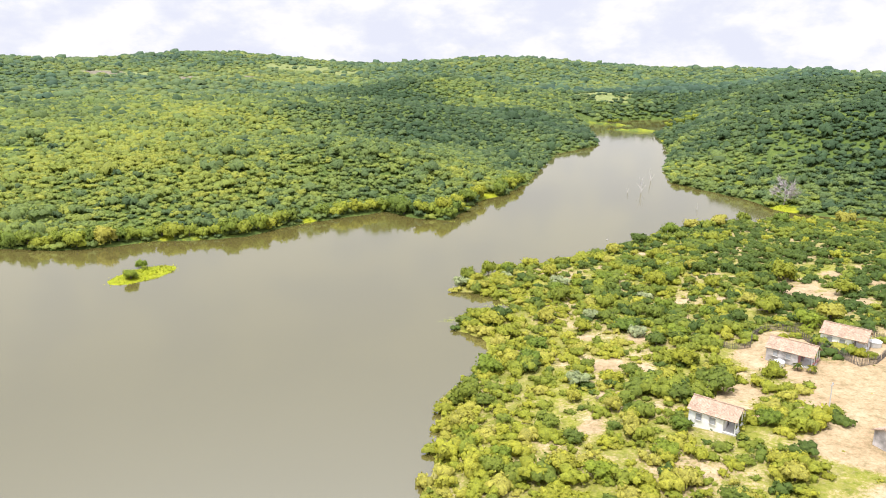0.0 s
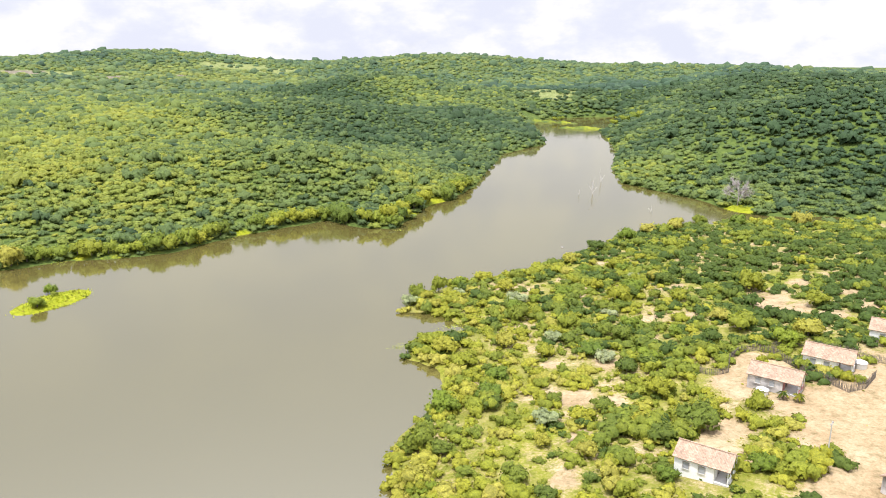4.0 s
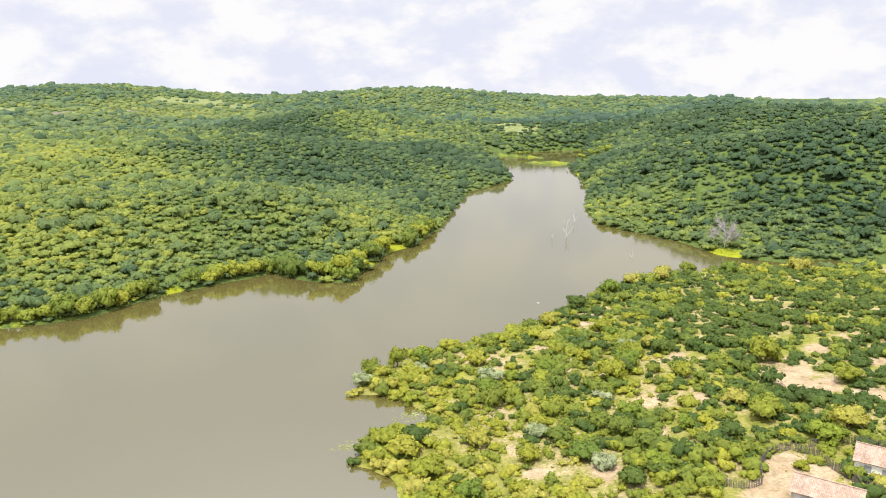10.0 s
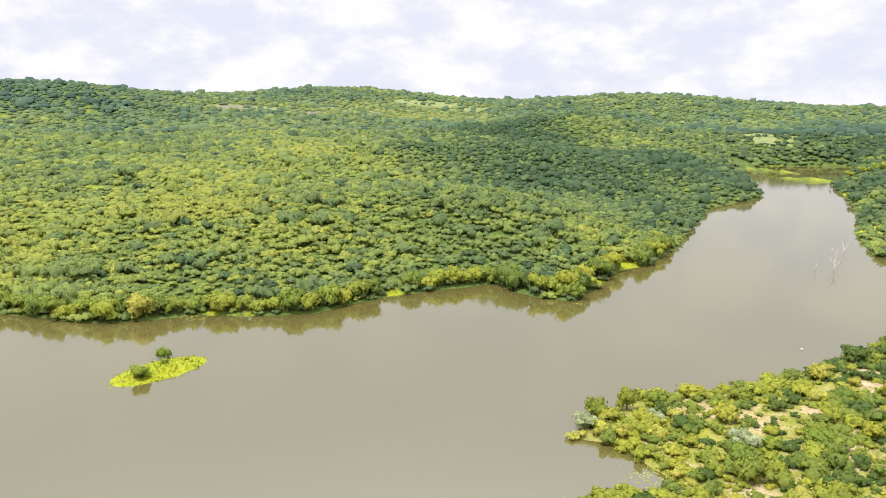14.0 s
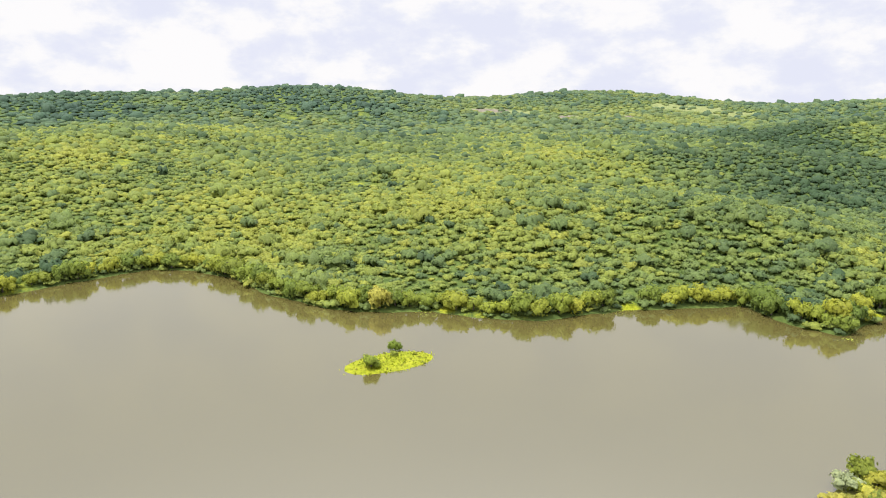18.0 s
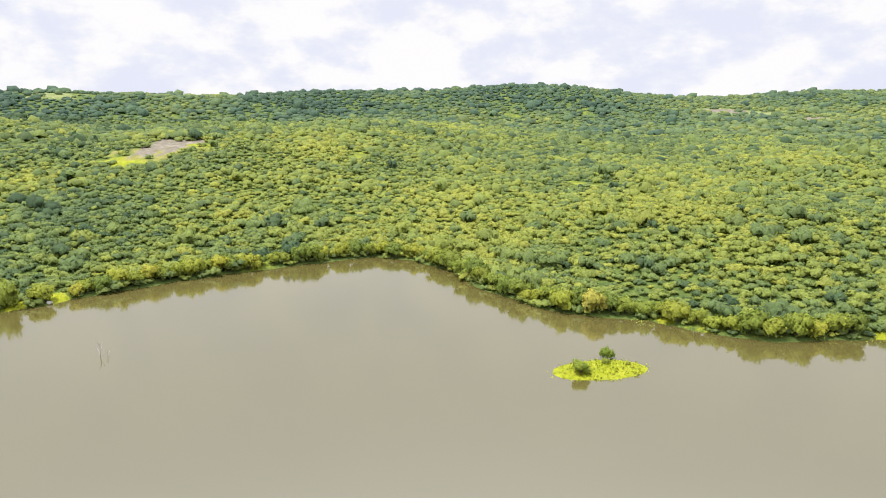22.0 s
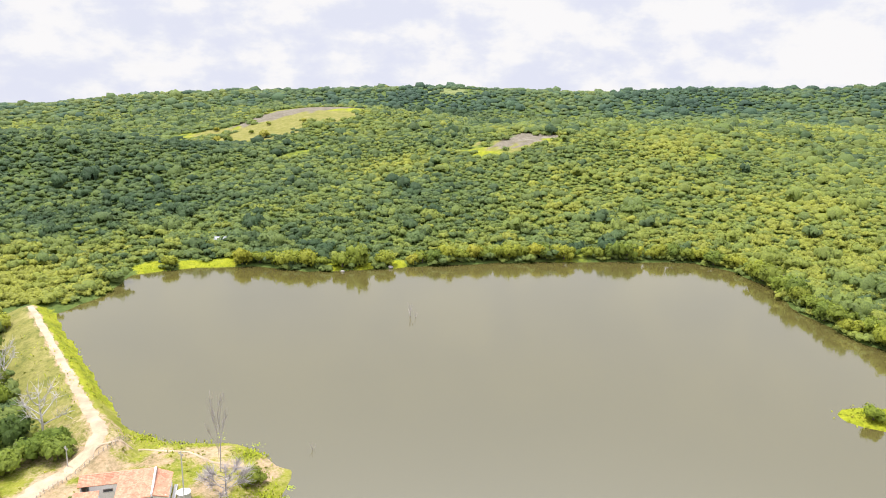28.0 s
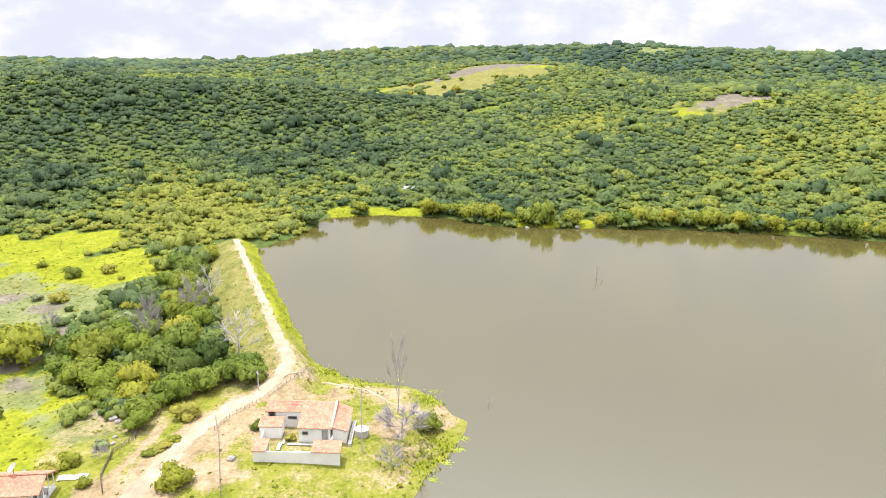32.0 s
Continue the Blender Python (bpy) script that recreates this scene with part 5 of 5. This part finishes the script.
def brush_fence(name, label, line, h, step, mat, seed):
    """Upright sticks set side by side, each a piece of its own, with two rails."""
    root = tagged(new(name), label, "fence")
    r = random.Random(seed)
    pts = along(line, step)
    base = pts[0]
    z0 = ground_z(*base)
    root.location = (base[0], base[1], z0)
    shapes = []
    for k in range(5):
        bm = bmesh.new()
        lean = (r.uniform(-0.1, 0.1), r.uniform(-0.1, 0.1))
        tube(bm, [(0, 0, -0.4), (lean[0] * 0.5, lean[1] * 0.5, h * 0.5), (lean[0], lean[1], h * r.uniform(0.85, 1.12))], [min(step * 0.3, 0.05), min(step * 0.27, 0.045), min(step * 0.16, 0.03)], 5)
        me = bpy.data.meshes.new("stake")
        bm.to_mesh(me)
        bm.free()
        me.materials.append(mat)
        shapes.append(me)
    zs = height(pts)
    for k, ((x, y), z) in enumerate(zip(pts, zs)):
        ob = new("stake", shapes[r.randrange(5)])
        ob.parent = root
        ob.location = (x - base[0], y - base[1], z - z0)
    for u in (0.35, 0.75):
        bm = bmesh.new()
        tube(bm, [(x - base[0], y - base[1], z - z0 + h * u) for (x, y), z in list(zip(pts, zs))[::3]], [0.022] * len(pts[::3]), 4)
        part("rail", bm, mat, root)


brush_fence("brush_fence", "grey brushwood fence round the sandy farmyards", [(59.5, 132.5), (61, 135.5), (64, 138), (67.5, 138.5), (69.5, 136), (69.8, 132), (70.6, 127.8), (71.8, 124), (73.2, 119.4), (76.5, 120), (80.5, 123.5)], 1.5, 0.15, M_WATTLE, 1)
brush_fence("brush_fence", "grey brushwood fence behind the farmhouse", [(70.4, 138.5), (76, 138.5), (81.5, 133.5), (84, 129), (87, 126)], 1.4, 0.17, M_WATTLE, 2)
brush_fence("brush_fence", "low brushwood pen wall at the yard's edge", [(53.5, 133.6), (55, 131.4), (57, 130.6), (59, 131.2)], 1.3, 0.17, M_WATTLE, 3)
brush_fence("picket_fence", "thin weathered stake fence along the sandy road", [(-106, 64.5), (-100, 63.2), (-95, 58.4), (-90, 55.2), (-85, 53.8)], 0.75, 0.8, M_POST, 4)
brush_fence("stake_fence", "thin stake fence down the sandy slope", [(-88, 53.2), (-82, 55.4), (-75, 57.6), (-69, 59.5)], 0.9, 0.8, M_POST, 5)
brush_fence("stake_fence", "low dark stake fence along the bright meadow", [(-86.5, 42.5), (-83.6, 43.2), (-80.2, 41.6), (-74, 42.8), (-70, 44.8)], 0.7, 0.3, M_WATTLE, 6)


def dam_house():
    """The white house on the point: wings round a walled yard."""
    root = tagged(new("white_house"), "white plastered house with orange clay-tile roofs and a walled yard", "house")
    cx, cy = -84.0, 67.0
    w = M_PLASTER
    X = lambda x: (x if x > -81.9 else -81.9 + (x + 81.9) * 0.6) - cx
    Y = lambda x, y: (66.5 + (y - 66.5) * 0.74 if y > 66.5 and x < -81.5 else y) - cy
    Z = lambda x, z: z * 0.8 if x < -81.5 else z

    def P(x0, x1, y0, y1, z1, top=None, z0=-0.9):
        wall_piece(root, X(x0), X(x1), Y(x0, y0), Y(x0, y1), z0, Z(x0, z1), w, top and tuple(Z(x0, t) for t in top))

    R = lambda q, m=M_TILE: roof_plane(root, [(X(x), Y(x, y), Z(x, z)) for x, y, z in q], m)
    # back wing along the west side
    P(-93.2, -93.0, 61.2, 72.6, 3.3)
    P(-89.0, -88.8, 62.4, 66.4, 3.0)
    P(-92.99, -89.01, 61.2, 61.4, 3.3, (3.4, 3.0))
    R([(-88.5, 61.0, 3.0), (-88.5, 66.4, 3.0), (-91.2, 66.4, 4.1), (-91.2, 61.0, 4.1)])
    R([(-93.6, 72.7, 3.3), (-93.6, 61.0, 3.3), (-91.2, 61.0, 4.1), (-91.2, 72.7, 4.1)])
    # front wing
    P(-82.2, -82.0, 66.5, 72.3, 2.7)
    P(-88.78, -82.21, 66.5, 66.7, 3.0, (3.75, 2.65))
    P(-92.99, -82.21, 72.1, 72.3, 3.0, (3.5, 2.7))
    R([(-81.6, 66.3, 2.75), (-81.6, 72.4, 2.75), (-91.2, 72.4, 4.12), (-91.2, 66.3, 4.12)])
    bm = bmesh.new()
    x0, x1 = X(-91.2), X(-81.9)
    box(bm, x0, x1, Y(-90, 72.42), Y(-90, 72.7), 1.9, 2.4)
    for v in bm.verts:
        v.co.z += 1.05 * (x1 - v.co.x) / (x1 - x0)
    part("parapet", bm, w, root)
    # lean-to on the north side
    P(-92.2, -82.4, 75.0, 75.2, 2.1)
    P(-82.6, -82.4, 72.7, 74.99, 2.3)
    R([(-81.9, 75.5, 2.15), (-92.8, 75.5, 2.3), (-92.8, 72.7, 3.4), (-81.9, 72.7, 2.75)])
    # small south rooms
    P(-83.5, -83.3, 60.9, 63.9, 2.1)
    P(-86.6, -83.51, 60.9, 61.1, 2.3)
    P(-86.6, -83.51, 63.7, 63.9, 2.3)
    R([(-83.1, 60.7, 2.2), (-83.1, 64.0, 2.2), (-86.7, 64.0, 2.75), (-86.7, 60.7, 2.75)])
    # the yard's walls and its corner sheds
    P(-77.2, -77.0, 61.4, 72.8, 1.3)
    P(-82.0, -77.21, 72.6, 72.8, 1.3)
    P(-83.3, -77.21, 61.4, 61.6, 1.3)
    R([(-76.8, 69.0, 1.45), (-76.8, 72.9, 1.45), (-79.2, 72.9, 1.9), (-79.2, 69.0, 1.9)])
    R([(-76.8, 61.2, 1.45), (-76.8, 63.2, 1.45), (-79.2, 63.2, 2.0), (-79.2, 61.2, 2.0)])
    P(-79.2, -79.0, 69.0, 72.59, 1.7)
    P(-79.2, -79.0, 61.61, 63.1, 1.8)
    for x0, x1, y0, y1 in ((-83.3, -81.2, 64.2, 64.6), (-81.6, -79.6, 63.8, 64.3), (-81.4, -81.0, 65.0, 71.6), (-79.6, -78.2, 66.4, 67.2)):
        bm = bmesh.new()
        box(bm, x0 - cx, x1 - cx, y0 - cy, y1 - cy, -0.1, 0.07)
        bmesh.ops.bevel(bm, geom=bm.edges[:], offset=0.03, segments=1, affect="EDGES")
        part("paving", bm, M_CONCRETE, root)
    opening(root, "window", X(-82) - 0.02, X(-82) + 0.03, 67.0 - cy, 67.7 - cy, 1.1, 1.5, (1, 0), M_DARK)
    opening(root, "door", X(-82) - 0.02, X(-82) + 0.03, 69.7 - cy, 70.4 - cy, 0.05, 1.75, (1, 0), M_SHUTTER)
    opening(root, "window", X(-88.8) - 0.02, X(-88.8) + 0.03, 64.2 - cy, 65.4 - cy, 1.2, 1.6, (1, 0), M_DARK)
    bm = bmesh.new()
    box(bm, X(-92), X(-81.4), Y(-90, 75.6), Y(-90, 76.2), -0.6, 0.12)
    part("terrace", bm, M_CONCRETE, root)
    root.location = (cx, cy, ground_z(cx, cy) + 0.05)


dam_house()
gable_house("red_roofed_house", "long low house with an orange-red tiled roof", -69.0, 34.0, radians(97), 8.8, 4.8, 2.4, 3.4, M_PLASTER, M_TILE, 1.4)


def satellite_dish(x, y, z):
    root = tagged(new("satellite_dish"), "white satellite dish on a short pole", "dish")
    bm = bmesh.new()
    tube(bm, [(0, 0, 0), (0, 0, 0.9)], [0.04, 0.04], 6)
    part("mast", bm, M_SHUTTER, root)
    bm = bmesh.new()
    rings = []
    for k in range(6):
        q = k / 5
        rings.append([bm.verts.new((0.7 * q * math.cos(a), 0.7 * q * math.sin(a), 0.22 * q * q)) for a in (2 * math.pi * i / 18 for i in range(18))] if k else [bm.verts.new((0, 0, 0))])
    for i in range(18):
        bm.faces.new((rings[0][0], rings[1][i], rings[1][(i + 1) % 18]))
    for a, b in zip(rings[1:], rings[2:]):
        for i in range(18):
            bm.faces.new((a[i], b[i], b[(i + 1) % 18], a[(i + 1) % 18]))
    bmesh.ops.solidify(bm, geom=bm.faces[:], thickness=0.03)
    dish = part("dish", bm, M_TARP, root)
    dish.matrix_local = pose(0, 0, 0.95, 35, 30, 0)
    root.location = (x, y, z)


satellite_dish(-73.6, 33.2, ground_z(-73.6, 33.2))
satellite_dish(-69.6, 34.6, ground_z(-69.0, 34.0) + 3.2)


def tarp(x, y, turn):
    bm = bmesh.new()
    r = random.Random(4)
    g = [[bm.verts.new((i * 0.45 - 1.8, j * 0.4 - 0.5 + 0.1 * math.sin(i), 0.1 + 0.12 * r.random())) for i in range(9)] for j in range(4)]
    for a, b in zip(g, g[1:]):
        for i in range(8):
            bm.faces.new((a[i], a[i + 1], b[i + 1], b[i]))
    bmesh.ops.solidify(bm, geom=bm.faces[:], thickness=0.03)
    ob = tagged(part("tarpaulin", bm, M_TARP), "crumpled white tarpaulin spread on the yard floor", "tarpaulin")
    ob.matrix_world = place_at(x, y, None, turn)


tarp(-73.9, 39.2, 1.75)


def rocks(places, label):
    for k, (x, y, s) in enumerate(places):
        bm = bmesh.new()
        bmesh.ops.create_icosphere(bm, subdivisions=2, radius=s)
        r = random.Random(k + int(s * 100))
        for v in bm.verts:
            v.co *= r.uniform(0.8, 1.1)
            v.co.z *= 0.65
        ob = tagged(part("rock", bm, M_STONE), label, "rock", "rocks")
        ob.location = (x, y, max(ground_z(x, y), 0.0) + s * 0.25)


rocks([(54.6, 237.2, 0.4), (-77.6, 58.4, 0.6), (-90, 37.2, 0.7), (-89, 38.4, 0.5), (-82.5, 40.6, 0.4), (-84.4, 40.0, 0.35), (-218, 128, 0.9), (-216.5, 112, 0.7)], "pale rounded field rock on the bank")


def weed_mats(name, label, places, seed):
    """Floating leaves in drifts too small to count."""
    r = np.random.default_rng(seed)
    v, f, n = [], [], 0
    for x, y, s, k in places:
        for _ in range(k):
            c = np.array((x, y)) + r.normal(size=2) * s
            if shore_distance(c[None])[0] > -0.1:
                continue
            q = r.uniform(0.05, 0.16)
            a = np.arange(6) * 1.047 + r.uniform(0, 1)
            ring = np.column_stack([c[0] + q * np.cos(a) * r.uniform(0.7, 1.3), c[1] + q * np.sin(a), np.full(6, r.uniform(0.006, 0.03))])
            v.append(ring)
            f += [(n, n + 1, n + 2, n + 3), (n, n + 3, n + 4, n + 5)]
            n += 6
    tagged(new(name, raw_mesh(name, np.concatenate(v), f, [], M_LILY)), label, "water weed", kind="stuff")


weed_mats("water_weed", "yellow-green floating weed along the banks", [(-87, 89.5, 0.4, 40), (-84, 88.4, 0.4, 50), (-80.5, 86.8, 0.4, 50), (-102, 85, 0.7, 30), (-106, 79, 0.7, 20), (2, 161, 1.2, 60), (10, 183, 1.5, 40), (13, 171, 1.5, 60),
                       (16, 172, 1.5, 50), (3.5, 266, 1.0, 40), (28, 306, 2.0, 60), (120, 372, 4, 80), (112, 336, 2.5, 60), (-76.5, 85.2, 0.4, 50), (-52, 260, 1.6, 50), (-96, 234, 1.6, 50)], 8)


def reed_bank(name, label, places, seed, mat):
    """Grass blades in tufts along the wet margins."""
    r = np.random.default_rng(seed)
    v, f, n, ts = [], [], 0, []
    for x, y, s, k in places:
        p = np.array((x, y)) + r.normal(size=(k, 2)) * s
        d = shore_distance(p)
        p = p[(d > -0.8) & (d < 14)]
        z = np.maximum(height(p), 0)
        for (px, py), pz in zip(p, z):
            a, h, w = r.uniform(0, 6.28), r.uniform(0.12, 0.42), r.uniform(0.06, 0.16)
            dx, dy = math.cos(a) * w, math.sin(a) * w
            lean = r.uniform(1.2, 3.0)
            lx, ly = -dy * lean, dx * lean
            v += [(px - dx, py - dy, pz - 0.05), (px + dx, py + dy, pz - 0.05), (px + dx * 0.5 + lx, py + dy * 0.5 + ly, pz + h), (px - dx * 0.5 + lx, py - dy * 0.5 + ly, pz + h)]
            f.append((n, n + 1, n + 2, n + 3))
            ts += [r.uniform(0.35, 0.9)] * 4
            n += 4
    tagged(new(name, raw_mesh(name, np.array(v), f, [], mat, np.array(ts), True, np.tile((0.0, 0.0, 1.0), (len(v), 1)))), label, "grass", kind="stuff")


M_REED = foliage("bank_grass", [(0.2, 0.26, 0.015), (0.34, 0.4, 0.018), (0.42, 0.46, 0.03)], 0.3)
reed_bank("bank_grass", "bright green grass tufts along the wet margins", [(*ISLAND, 5.0, 900), (-84, 86, 2.0, 260), (-80, 83, 2.2, 300), (-98, 84, 2.0, 180), (-105, 73, 2.5, 260), (-108, 66, 2.0, 200), (-150, 46, 6, 200), (-130, 54, 6, 260),
                        (-232, 52, 4, 300), (-235, 68, 4, 300), (-221, 115, 4, 300), (-221, 128, 4, 200), (18, 174, 2.5, 300), (12, 186, 2.5, 160), (5, 157, 1.5, 120), (-97, 239, 2.5, 160), (-50, 266, 2, 120), (14, 290, 3, 160), (134, 287, 5, 260)], 9, M_REED)
